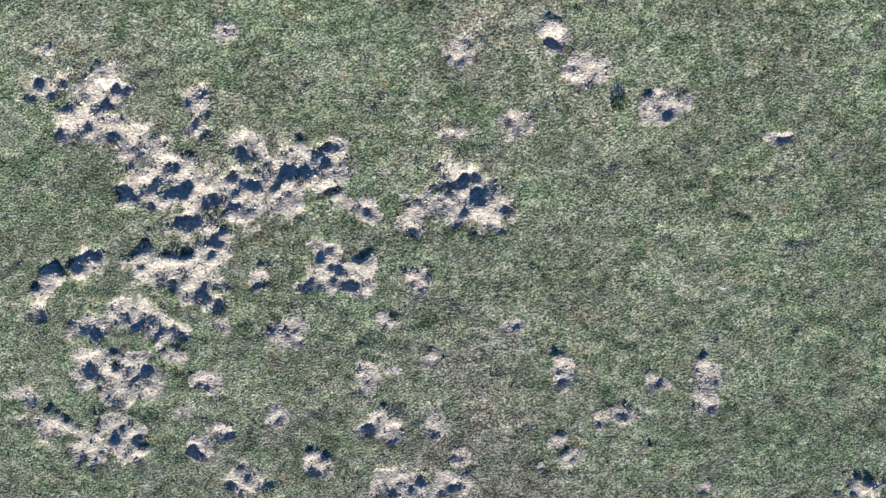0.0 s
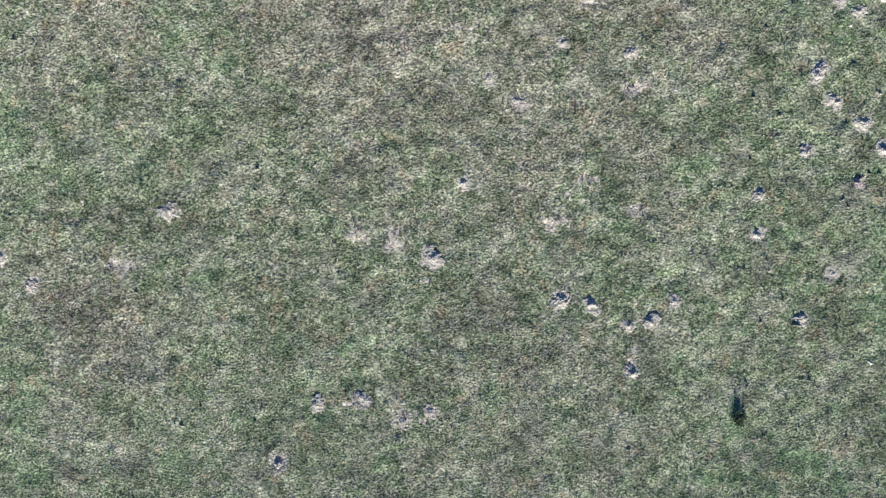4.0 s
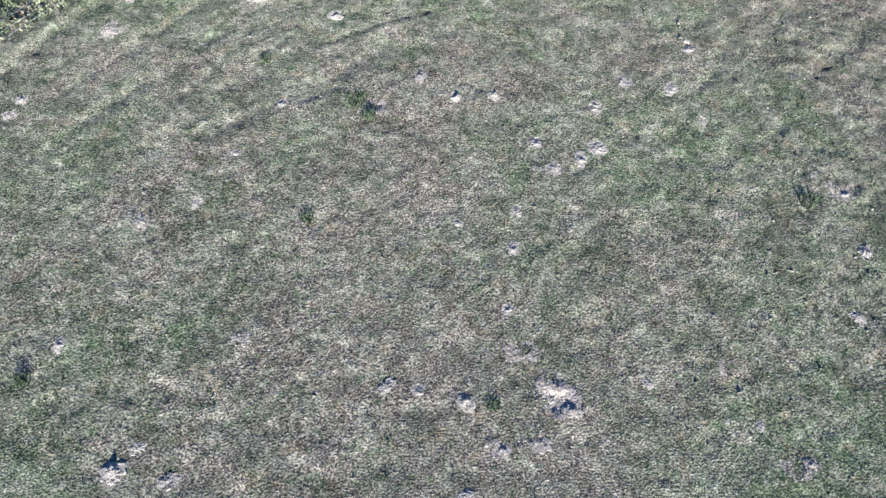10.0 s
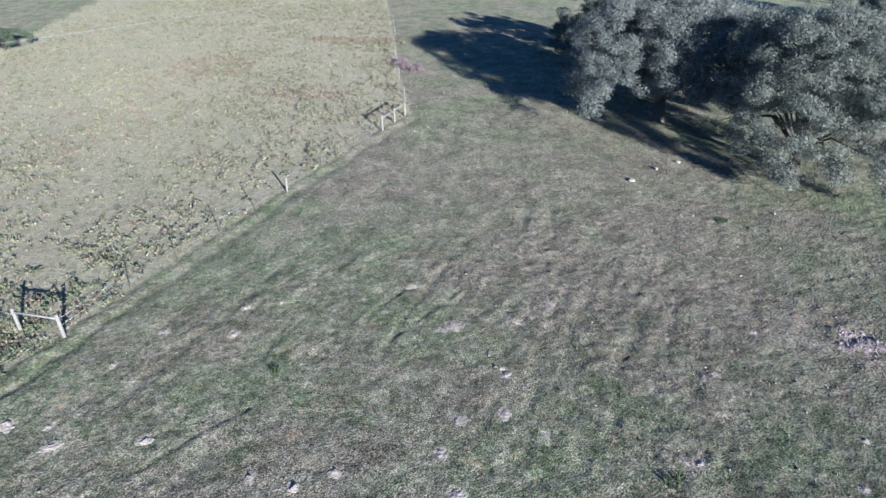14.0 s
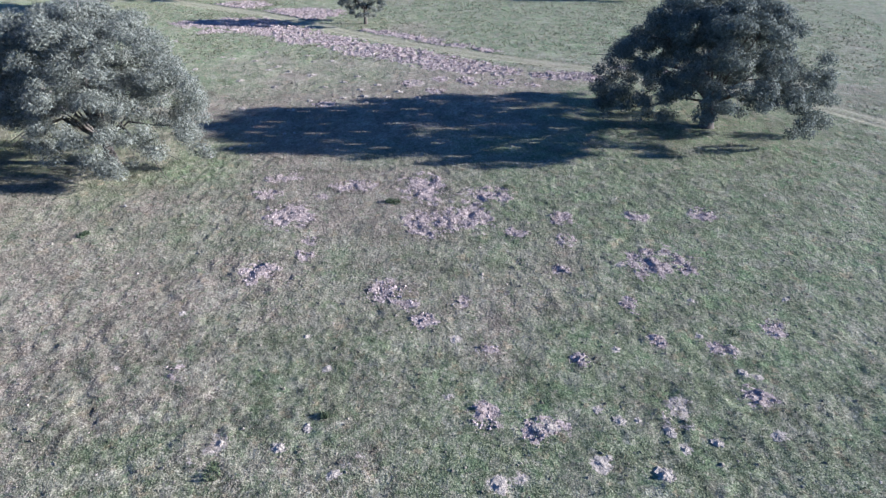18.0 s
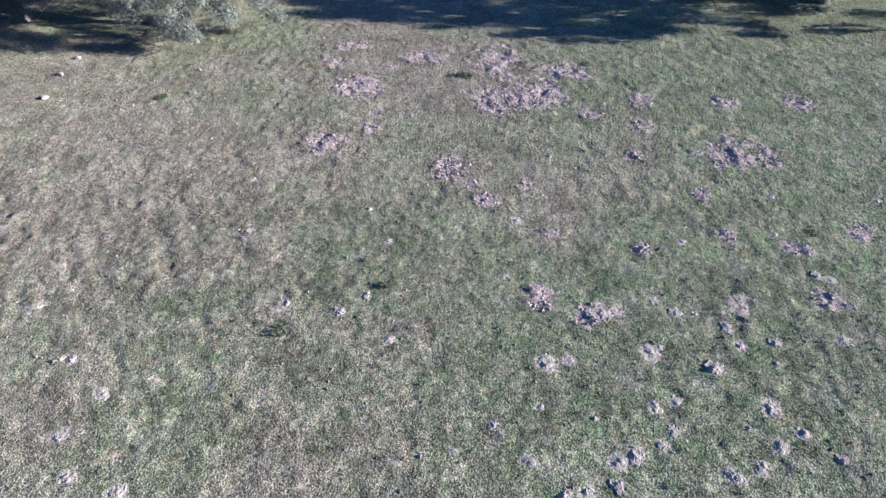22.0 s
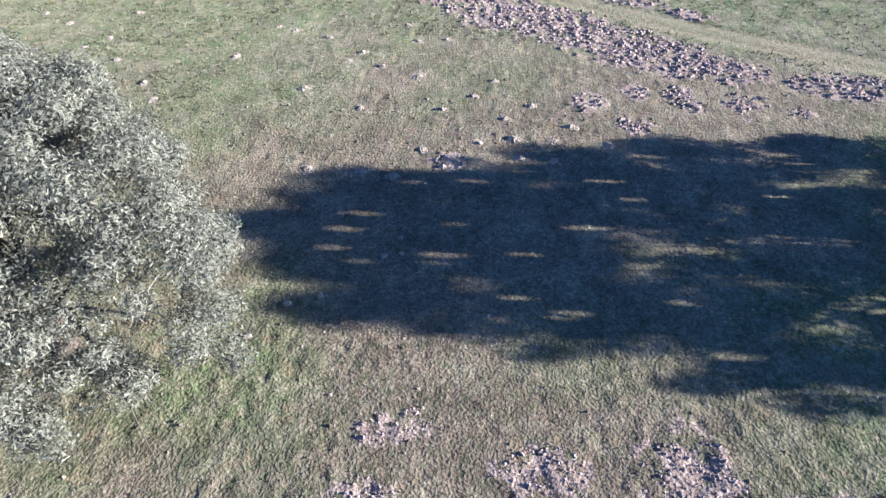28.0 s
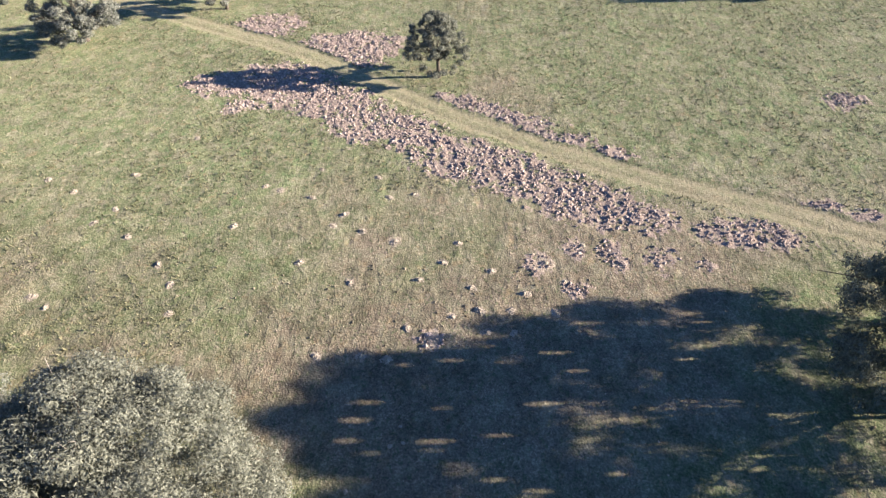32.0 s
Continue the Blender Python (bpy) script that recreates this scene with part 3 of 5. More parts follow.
EDGE_X, EDGE_Y = [-80, -17.7, -14.6, -7.2, 5.9, 16.1, 20.5], [-42, 18.5, 22.2, 29.2, 41.45, 50.8, 54.0]
SIDE_Y, SIDE_X = [54.0, 66.3, 81.0, 100.3, 160], [20.5, 23.7, 28.3, 34.2, 52]
FAR_Y, FAR_X = [30, 60.6, 67.3, 78, 87.7, 97, 160], [-40, -33.0, -31.0, -27.5, -23.8, -21.8, -6]
DRY_SPOTS = [(63, -12, 4, -0.8), (61, -23, 9, -0.5), (50, -28, 8, -0.35), (45, 23, 4, -0.4), (0, 0, 11, 0.45), (-6, -37, 6, 0.4), (50, 20, 7, 0.7), (58, 13, 7, 0.65), (66, 0, 8, 0.65), (37, 10, 6, 0.45), (24, 26, 9, 0.28), (17, 40, 9, 0.4),
             (92, 12, 6, 0.4), (12, 18, 9, 0.05), (34, 33, 5, 0.2), (14, -6, 6, -0.35), (12, -18, 7, -0.45), (9, -32, 8, -0.45), (18, 2, 7, -0.1),
             (32, -16, 10, -0.35), (80, 40, 14, -0.35), (105, -8, 20, -0.4), (44, 12, 6, -0.1), (43, 24, 5, -0.35), (49, -27, 6, -0.6), (-18, -8, 8, -0.3)]


def value_noise(x, y, seed):
    ix, iy = np.floor(x).astype(np.int64), np.floor(y).astype(np.int64)
    fx, fy = x - ix, y - iy
    fx, fy = fx * fx * (3 - 2 * fx), fy * fy * (3 - 2 * fy)

    def h(a, b):
        k = (a * 374761393 + b * 668265263 + seed * 974711) & 0xFFFFFFFF
        k = ((k ^ (k >> 13)) * 1274126177) & 0xFFFFFFFF
        return ((k ^ (k >> 16)) & 0xFFFF) / 65535.0
    top = h(ix, iy) * (1 - fx) + h(ix + 1, iy) * fx
    low = h(ix, iy + 1) * (1 - fx) + h(ix + 1, iy + 1) * fx
    return top * (1 - fy) + low * fy


def fbm(x, y, size, octaves, seed, gain=0.5):
    total, amp, norm = 0.0, 1.0, 0.0
    for k in range(octaves):
        total = total + amp * value_noise(x / size * 2 ** k + 17.3 * k, y / size * 2 ** k - 9.1 * k, seed + k)
        norm += amp
        amp *= gain
    return total / norm


def smooth(a, lo, hi):
    s = np.clip((a - lo) / (hi - lo), 0, 1)
    return s * s * (3 - 2 * s)


def spread(pieces):
    """Lines of the ground's grid from (end, step) pieces; past the last, ever wider to the horizon."""
    start, lines = pieces[0], []
    for end, step in pieces[1:]:
        k = max(1, round((end - start) / step))
        lines.append(start + (end - start) * np.arange(k) / k)
        start = end
    core = np.concatenate(lines + [[start]])
    far = np.cumsum(1.5 * 1.33 ** np.arange(23))
    return np.concatenate([core[0] - far[::-1], core, core[-1] + far])


GX = spread([-60, (-21, 1.0), (14, 0.115), (50, 0.18), (72, 0.28), (112, 0.36), (140, 1.0)])
GY = spread([-60, (-39.5, 1.0), (-20, 0.115), (31, 0.15), (56, 0.4), (110, 0.9)])
XX, YY = np.meshgrid(GX, GY)
ZZ = 0.10 * (fbm(XX, YY, 9.0, 3, 3) - 0.5) + 0.05 * (fbm(XX, YY, 1.1, 2, 11) - 0.5)
# close-grazed turf in small hummocks, rougher where stock and pigs have trodden the east
trodden = smooth(XX, 3, 16) * (1 - 0.45 * smooth(XX, 56, 74))
ZZ += (0.05 + 0.015 * trodden) * (fbm(XX, YY, 0.37, 2, 13) - 0.5)
ZZ -= 0.035 * smooth(fbm(XX, YY, 0.7, 2, 15), 0.72, 0.84)
pocked = smooth(fbm(XX, YY, 7.0, 2, 25), 0.42, 0.6) * trodden
ZZ += 0.045 * pocked * smooth(fbm(XX, YY, 0.5, 2, 27), 0.60, 0.80) - 0.02 * pocked * smooth(fbm(XX, YY, 0.55, 2, 29), 0.62, 0.8)
# low ridges left by the mower, along the fence
along, across = 0.72 * XX + 0.69 * YY, 0.69 * XX - 0.72 * YY
ridged = smooth(across, -26, -20) * (1 - smooth(across, 2, 12)) * smooth(YY, 4, 14)
ZZ += 0.085 * ridged * smooth(fbm(XX, YY, 5.0, 2, 77), 0.38, 0.62) * (fbm(along / 5, across, 0.5, 2, 19) - 0.5)
SOIL, PALE, RUT, DRY = (np.zeros_like(XX) for _ in range(4))
for dx, dy, dr, dv in DRY_SPOTS:
    DRY += dv * np.exp(-((XX - dx) ** 2 + (YY - dy) ** 2) / dr ** 2)
DRY += 0.42 + 0.14 * smooth(XX, 8, 24) - 0.36 * smooth(XX, 66, 80) - 0.2 * smooth(XX, 45, 60) * smooth(YY, 24, 40)
DRY -= 0.42 * smooth(XX, 6, 14) * (1 - smooth(YY, -14, 8)) * (1 - smooth(XX, 60, 70))
DRY += 1.25 * (fbm(XX, YY, 4.5, 4, 17) - 0.5) - 0.12 * (1 - smooth(YY, -12, -4)) * (1 - smooth(XX, 10, 20))


def in_tall(x, y):
    edge = np.interp(x, EDGE_X, EDGE_Y)
    return (y > edge + 0.5) & (x < np.interp(y, SIDE_Y, SIDE_X) - 0.4) & (x > np.interp(y, FAR_Y, FAR_X) + 0.5)


DRY += np.where(in_tall(XX, YY), 0.1, 0.0)
RUT = np.where(in_tall(XX, YY), 0.68 * smooth(XX - np.interp(YY, [15, 30.6, 47.3, 60], [-14, -9.3, -33, -50]), -2, 2), 0.0)


def dig(spot, kind, depth):
    """Turn over one patch: hollows and thrown-up rims, with a ragged outline."""
    x, y, a, b, turn = spot
    if kind == "root":
        a, b = 1.15 * a, 1.15 * b
    r = 2.0 * max(a, b) + 0.4
    i0, i1 = np.searchsorted(GX, (x - r, x + r))
    j0, j1 = np.searchsorted(GY, (y - r, y + r))
    if i1 - i0 < 2 or j1 - j0 < 2:
        return
    w = np.s_[j0:j1, i0:i1]
    px, py = XX[w], YY[w]
    c, s = math.cos(radians(turn)), math.sin(radians(turn))
    u, v = ((px - x) * c + (py - y) * s) / a, (-(px - x) * s + (py - y) * c) / b
    ragged = 1.2 * (fbm(px, py, 0.75, 2, 21) - 0.5) + 1.3 * (fbm(px, py, 0.26, 2, 23) - 0.5)
    d = np.hypot(u, v) * 0.86 + ragged / (1 + 0.2 * max(a, b))
    inside = 1 - smooth(d, 0.6, 1.15)
    if kind == "sand":
        hollow = smooth(fbm(px, py, 1.2, 4, 31, 0.6), 0.34, 0.64)
        relief = 0.06 - depth * hollow + 0.25 * (fbm(px, py, 0.36, 2, 41) - 0.5)
    elif kind == "pit":
        hollow = 1 - smooth(np.hypot(u * 1.05, v * 1.1 + 0.1) + 2.4 * (fbm(px, py, 0.36, 2, 5) - 0.5), 0.2, 1.05)
        relief = 0.03 - depth * hollow + 0.16 * (fbm(px, py, 0.28, 2, 41) - 0.5)
    elif kind == "scuff":
        inside = 0.6 * inside * smooth(fbm(px, py, 0.35, 3, 45), 0.28, 0.5)
        relief = 0.16 * (fbm(px, py, 0.36, 2, 41) - 0.5)
    else:
        inside = inside * (0.35 + 0.65 * smooth(fbm(px, py, 0.55, 3, 55), 0.36, 0.52))
        relief = depth * (fbm(px, py, 0.62, 3, 51, 0.7) - 0.47) * 2.2 + 0.16 * (fbm(px, py, 0.36, 2, 41) - 0.5)
    held = np.maximum(SOIL[w], inside)
    gain = held - SOIL[w]
    ZZ[w] += gain * relief
    PALE[w] = np.where(gain > 0, np.maximum(PALE[w], 0.12 if kind == "root" else 0.7 if kind == "pit" else 1.0), PALE[w])
    SOIL[w] = held


for spot in DIGS:
    dig(spot, "sand", 0.14)
for spot in PITS:
    dig(spot, "pit", 0.08 if max(spot[2:4]) > 0.42 else 0.06)
for spot in SCUFFS:
    dig(spot, "scuff", 0.1)
for spot in ROOTS + LANE_NEAR + LANE_FAR:
    dig(spot, "root", 0.09)
for hx, hy, ha, hb in MOUNDS:
    w = np.s_[np.searchsorted(GY, hy - 1.2):np.searchsorted(GY, hy + 1.2), np.searchsorted(GX, hx - 1.2):np.searchsorted(GX, hx + 1.2)]
    d = (np.hypot(XX[w] - hx, YY[w] - hy) + 0.5 * (fbm(XX[w], YY[w], 0.4, 2, 61) - 0.5)) / max(ha, 0.2)
    SOIL[w] = np.maximum(SOIL[w], 0.62 * (1 - smooth(d, 0.5, 1.7)))
    PALE[w] = np.maximum(PALE[w], 1 - smooth(d, 1.0, 2.0))
# the farm lane: a low grassy crown between two worn wheel tracks
lane = np.full(XX.shape, 99.0)
for (ax, ay), (bx, by) in zip(LANE, LANE[1:]):
    lx, ly = bx - ax, by - ay
    k = np.clip(((XX - ax) * lx + (YY - ay) * ly) / (lx * lx + ly * ly), 0, 1)
    lane = np.minimum(lane, np.hypot(XX - ax - k * lx, YY - ay - k * ly))
verge = (1 - smooth(lane, 3, 9)) * (1 - smooth(YY, 28, 40)) * smooth(XX, 60, 66)
SOIL = np.maximum(SOIL, 0.36 * verge * smooth(fbm(XX, YY, 5.0, 3, 73), 0.36, 0.6) * (YY < 40))
on_lane = 1 - smooth(lane + 0.9 * (fbm(XX, YY, 1.6, 3, 71) - 0.5), 1.3, 2.0)
SOIL *= 1 - on_lane
ZZ = ZZ * (1 - 0.7 * on_lane) - 0.06 * on_lane
wheel = np.exp(-((lane - 0.9 + 0.3 * (fbm(XX, YY, 2.5, 2, 73) - 0.5)) / 0.4) ** 2)
RUT = np.maximum(RUT, np.maximum(0.85 * wheel, 0.58 * on_lane))
ZZ -= 0.05 * wheel
# faint wheel marks along the fence and a scuffed line in the east
for (ax, ay), (bx, by), wide, much in (((-16, 15.5), (19, 49), 0.22, 0.5), ((-15, 13.7), (20, 47.2), 0.22, 0.45), ((30.6, 20.1), (37.9, 18.9), 0.12, 0.75),
                                       ((24.5, 41), (16.5, 25.5), 0.2, 0.6), ((26, 40.2), (18, 24.7), 0.2, 0.6), ((13.5, 29.2), (6.5, 22), 0.2, 0.5), ((-8.5, 14.6), (-0.8, 19.1), 0.25, 0.45), ((-8.2, 16.8), (-2.9, 20.9), 0.25, 0.45), ((19, 51.5), (31, 90), 0.5, 0.5)):
    lx, ly = bx - ax, by - ay
    k = np.clip(((XX - ax) * lx + (YY - ay) * ly) / (lx * lx + ly * ly), 0, 1)
    d = np.hypot(XX - ax - k * lx, YY - ay - k * ly) + 0.3 * (fbm(XX, YY, 1.5, 2, 81) - 0.5)
    worn = 0.3 + 0.7 * smooth(fbm(XX, YY, 2.0, 3, 85), 0.38, 0.6)
    RUT = np.maximum(RUT, 0.8 * much * worn * np.exp(-(d / wide) ** 2))
    ZZ -= 0.045 * worn * np.exp(-(d / (wide * 1.4)) ** 2)
# short furrows torn by machinery along the field edge
for (ax, ay), (bx, by) in (((-9.5, 15.1), (-4.8, 17.0)), ((-6.8, 18.3), (-5.0, 20.1)), ((-4.6, 19.0), (1.3, 21.3)), ((6.7, 22.3), (13.5, 26.1)), ((4.1, 23.1), (9.4, 26.6)),
                           ((-0.1, 20.8), (1.3, 21.5)), ((18.8, 31.2), (16.7, 26.3)), ((26.2, 41.9), (20.2, 31.2)), ((-10.1, 19.1), (-8.6, 19.6)), ((-5.2, 15.9), (-2.0, 17.4))):
    lx, ly = bx - ax, by - ay
    run = ((XX - ax) * lx + (YY - ay) * ly) / (lx * lx + ly * ly)
    k = np.clip(run, 0, 1)
    d = ((XX - ax) * -ly + (YY - ay) * lx) / math.hypot(lx, ly) + 0.35 * (fbm(XX, YY, 1.3, 2, 87) - 0.5)
    torn = smooth(run, -0.03, 0.1) * (1 - smooth(run, 0.9, 1.03)) * (0.15 + 0.85 * smooth(fbm(XX, YY, 0.9, 2, 89), 0.38, 0.6))
    ZZ += torn * (0.025 * np.exp(-((d + 0.22) / 0.14) ** 2) - 0.04 * np.exp(-(d / 0.16) ** 2))
# a low worn bank where mowing stops
bank_d = (YY - np.interp(XX, EDGE_X, EDGE_Y)) * 0.72
strip = smooth(XX, -45, -25) * (1 - smooth(XX, 19, 21))
bank_d = bank_d + 0.9 * (fbm(XX, YY, 2.2, 3, 83) - 0.5)
ZZ += 0.06 * strip * np.exp(-((bank_d + 0.1) / 0.3) ** 2) - 0.07 * strip * np.exp(-((bank_d + 0.75) / 0.3) ** 2)
RUT = np.maximum(RUT, 0.36 * strip * np.exp(-((bank_d - 0.35) / 0.45) ** 2))
core = (XX > -60) & (XX < 140) & (YY > -60) & (YY < 110)
ZZ = np.where(core, ZZ, 0.0)


def mesh_from(name, verts, faces, smooth_faces=False):
    """A mesh from arrays: verts n x 3, faces m x 3 or m x 4."""
    me = bpy.data.meshes.new(name)
    verts, faces = np.asarray(verts, np.float32), np.asarray(faces, np.int32)
    side = faces.shape[1]
    me.vertices.add(len(verts))
    me.vertices.foreach_set("co", verts.ravel())
    me.loops.add(faces.size)
    me.loops.foreach_set("vertex_index", faces.ravel())
    me.polygons.add(len(faces))
    me.polygons.foreach_set("loop_start", np.arange(0, faces.size, side, dtype=np.int32))
    me.polygons.foreach_set("loop_total", np.full(len(faces), side, np.int32))
    me.polygons.foreach_set("use_smooth", np.full(len(faces), smooth_faces))
    me.update(calc_edges=True)
    return me


def height(x, y):
    """The ground's height at x, y (arrays)."""
    i = np.clip(np.searchsorted(GX, x) - 1, 0, len(GX) - 2)
    j = np.clip(np.searchsorted(GY, y) - 1, 0, len(GY) - 2)
    u, v = (x - GX[i]) / (GX[i + 1] - GX[i]), (y - GY[j]) / (GY[j + 1] - GY[j])
    return (ZZ[j, i] * (1 - u) + ZZ[j, i + 1] * u) * (1 - v) + (ZZ[j + 1, i] * (1 - u) + ZZ[j + 1, i + 1] * u) * v


def sample(grid, x, y):
    i = np.clip(np.searchsorted(GX, x) - 1, 0, len(GX) - 1)
    j = np.clip(np.searchsorted(GY, y) - 1, 0, len(GY) - 1)
    return grid[j, i]


def at(x, y):
    return float(height(np.array([float(x)]), np.array([float(y)]))[0])


nx, ny = len(GX), len(GY)
idx = np.arange(nx * ny).reshape(ny, nx)
quads = np.stack([idx[:-1, :-1], idx[:-1, 1:], idx[1:, 1:], idx[1:, :-1]], -1).reshape(-1, 4)
ground_mesh = mesh_from("ground", np.stack([XX, YY, ZZ], -1).reshape(-1, 3), quads, True)
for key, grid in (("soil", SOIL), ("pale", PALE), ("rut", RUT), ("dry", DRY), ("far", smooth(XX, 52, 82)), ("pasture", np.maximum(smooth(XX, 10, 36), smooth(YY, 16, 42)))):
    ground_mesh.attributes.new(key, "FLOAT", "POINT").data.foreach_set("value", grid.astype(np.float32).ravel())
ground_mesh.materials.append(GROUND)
tagged(new("ground", ground_mesh), "short grey-green pasture turf with tan dry patches and dug earth", "ground", kind="structure")


# ---- helpers for things ----
def link(name, me, mat, parent=None, label=""):
    ob = new(name, me)
    if mat is not None and not me.materials:
        me.materials.append(mat)
    if parent is not None:
        ob.parent = parent
    return tagged(ob, label)


def empty(name, x, y, z, label, category, group=""):
    ob = new(name)
    ob.location = (x, y, z)
    ob.empty_display_size = 0.3
    return tagged(ob, label, category, group)


def tube(points, radii, sides=7):
    """Vertices and faces of a closed, tapered tube along points."""
    pts = [Vector(p) for p in points]
    verts, faces = [], []
    for k, p in enumerate(pts):
        way = (pts[min(k + 1, len(pts) - 1)] - pts[max(k - 1, 0)]).normalized()
        side = way.cross(Vector((0.31, 0.95, 0.11))).normalized()
        up = way.cross(side)
        for s in range(sides):
            a = 2 * math.pi * s / sides
            verts.append(p + radii[k] * (math.cos(a) * side + math.sin(a) * up))
    for k in range(len(pts) - 1):
        for s in range(sides):
            a, b = k * sides + s, k * sides + (s + 1) % sides
            faces.append((a, b, b + sides, a + sides))
    for k, row in ((0, range(sides)), (len(pts) - 1, range(sides))):
        c = len(verts)
        verts.append(pts[k])
        for s in row:
            faces.append((k * sides + s, k * sides + (s + 1) % sides, c, c) if k else (k * sides + (s + 1) % sides, k * sides + s, c, c))
    return verts, [f if f[2] != f[3] else f[:3] for f in faces]


def tubes(name, many, sides=7):
    verts, faces = [], []
    for points, radii in many:
        v, f = tube(points, radii, sides)
        faces += [tuple(i + len(verts) for i in q) for q in f]
        verts += v
    me = bpy.data.meshes.new(name)
    me.from_pydata([tuple(v) for v in verts], [], faces)
    me.shade_smooth()
    return me


def blades(name, base, count, length, width, lean, rng, spread_r=0.0):
    """Tufts at base (n x 3): count blades each, one triangle a blade; those of a tuft start at one point unless spread."""
    n = len(base)
    b = np.repeat(base, count, axis=0)
    k = len(b)
    ln = np.repeat(length * rng.uniform(0.6, 1.35, n), count) * rng.uniform(0.7, 1.2, k)
    az, tilt = rng.uniform(0, 2 * np.pi, k), rng.uniform(lean[0], lean[1], k)
    out = np.stack([np.cos(az) * np.sin(tilt), np.sin(az) * np.sin(tilt), np.cos(tilt)], -1) * ln[:, None]
    side = np.stack([-np.sin(az), np.cos(az), np.zeros(k)], -1) * (width * rng.uniform(0.6, 1.3, k))[:, None] / 2
    if spread_r:
        a, r = rng.uniform(0, 2 * np.pi, k), spread_r * np.sqrt(rng.random(k))
        b = b + np.stack([r * np.cos(a), r * np.sin(a), np.zeros(k)], -1)
        return mesh_from(name, np.stack([b - side, b + side, b + out], 1).reshape(-1, 3), np.arange(3 * k).reshape(-1, 3))
    tips = np.stack([b + out - side, b + out * 0.9 + side], 1).reshape(-1, 3)
    f = np.column_stack([np.repeat(np.arange(n), count), n + 2 * np.arange(k), n + 2 * np.arange(k) + 1])
    return mesh_from(name, np.concatenate([base, tips]), f)


def lumps(name, centres, size, rng, flat=0.6):
    """Rough eight-sided clods, each its own shape."""
    n = len(centres)
    axes = np.array([(1, 0, 0), (-1, 0, 0), (0, 1, 0), (0, -1, 0), (0, 0, 1), (0, 0, -0.6)], float)
    tris = np.array([(0, 2, 4), (2, 1, 4), (1, 3, 4), (3, 0, 4), (2, 0, 5), (1, 2, 5), (3, 1, 5), (0, 3, 5)])
    a = rng.uniform(0, 2 * np.pi, n)
    rot = np.stack([np.stack([np.cos(a), -np.sin(a), 0 * a], -1), np.stack([np.sin(a), np.cos(a), 0 * a], -1), np.stack([0 * a, 0 * a, 1 + 0 * a], -1)], 1)
    shape = axes[None] * rng.uniform(0.55, 1.3, (n, 6, 1)) + rng.normal(0, 0.18, (n, 6, 3))
    v = np.einsum("nij,nkj->nki", rot, shape * np.array([1, 1, flat])) * np.reshape(size, (-1, 1, 1)) + centres[:, None, :]
    f = (tris[None] + 6 * np.arange(n)[:, None, None]).reshape(-1, 3)
    return mesh_from(name, v.reshape(-1, 3), f)


# ---- turf, clods and weeds that nobody could count ----
rng = np.random.default_rng(7)


def scatter(n, x0, x1, y0, y1, keep):
    x, y = rng.uniform(x0, x1, n), rng.uniform(y0, y1, n)
    k = keep(x, y)
    x, y = x[k], y[k]
    return np.stack([x, y, height(x, y) - 0.01], -1)


def mown(x, y):
    return (sample(SOIL, x, y) < 0.45) & ~in_tall(x, y) & (sample(RUT, x, y) < 0.55)


areas = [(160000, -23, 22, -44, 30), (50000, 14, 46, -20, 34)]
tufts = np.concatenate([scatter(*a, mown) for a in areas])
thin = sample(DRY, tufts[:, 0], tufts[:, 1]) + 0.7 * (fbm(tufts[:, 0], tufts[:, 1], 1.3, 3, 91) - 0.5) + 0.4 * (rng.random(len(tufts)) - 0.5)
lush = (thin < 0.48) & (fbm(tufts[:, 0], tufts[:, 1], 1.0, 4, 93) + 0.12 * (rng.random(len(tufts)) - 0.5) > 0.53)
for key, which, mat, label in (("green_grass", lush, LIVE_GREEN, "patches of fresh green grass in the turf"), ("turf_grass", (thin < 0.48) & ~lush, GRASS, "short grazed green turf grass over the pasture"), ("dry_grass", thin >= 0.48, DRY_GRASS, "short straw-coloured dry grass over the pasture")):
    tagged(link(key, blades(key, tufts[which], 2, 0.06, 0.036, (0.7, 1.42), rng), mat), label, "grass", kind="stuff")


def clods(name, spots, per, lo, hi, mat, label):
    got = []
    for x, y, a, b, turn in spots:
        k = max(4, int(per * a * b * 3.14))
        r, t = np.sqrt(rng.random(k)) * 1.3, rng.uniform(0, 2 * np.pi, k)
        u, v, c, s = a * r * np.cos(t), b * r * np.sin(t), math.cos(radians(turn)), math.sin(radians(turn))
        got.append(np.stack([x + u * c - v * s, y + u * s + v * c], -1))
    xy = np.concatenate(got)
    xy = xy[sample(SOIL, xy[:, 0], xy[:, 1]) > 0.3]
    size = rng.uniform(lo, hi, len(xy)) ** 1.0
    base = np.column_stack([xy, height(xy[:, 0], xy[:, 1]) + 0.15 * size])
    tagged(link(name, lumps(name, base, size, rng), mat), label, "soil", kind="stuff")


clods("sand_clods", DIGS + PITS, 34, 0.015, 0.055, SAND, "pale sandy clods thrown up round dug hollows")
clods("loam_clods", ROOTS, 40, 0.03, 0.10, LOAM, "grey-brown clods of rooted-up pasture soil")
clods("lane_clods", LANE_NEAR + LANE_FAR, 16, 0.06, 0.2, LOAM, "pinkish brown clods of rooted soil along the lane")


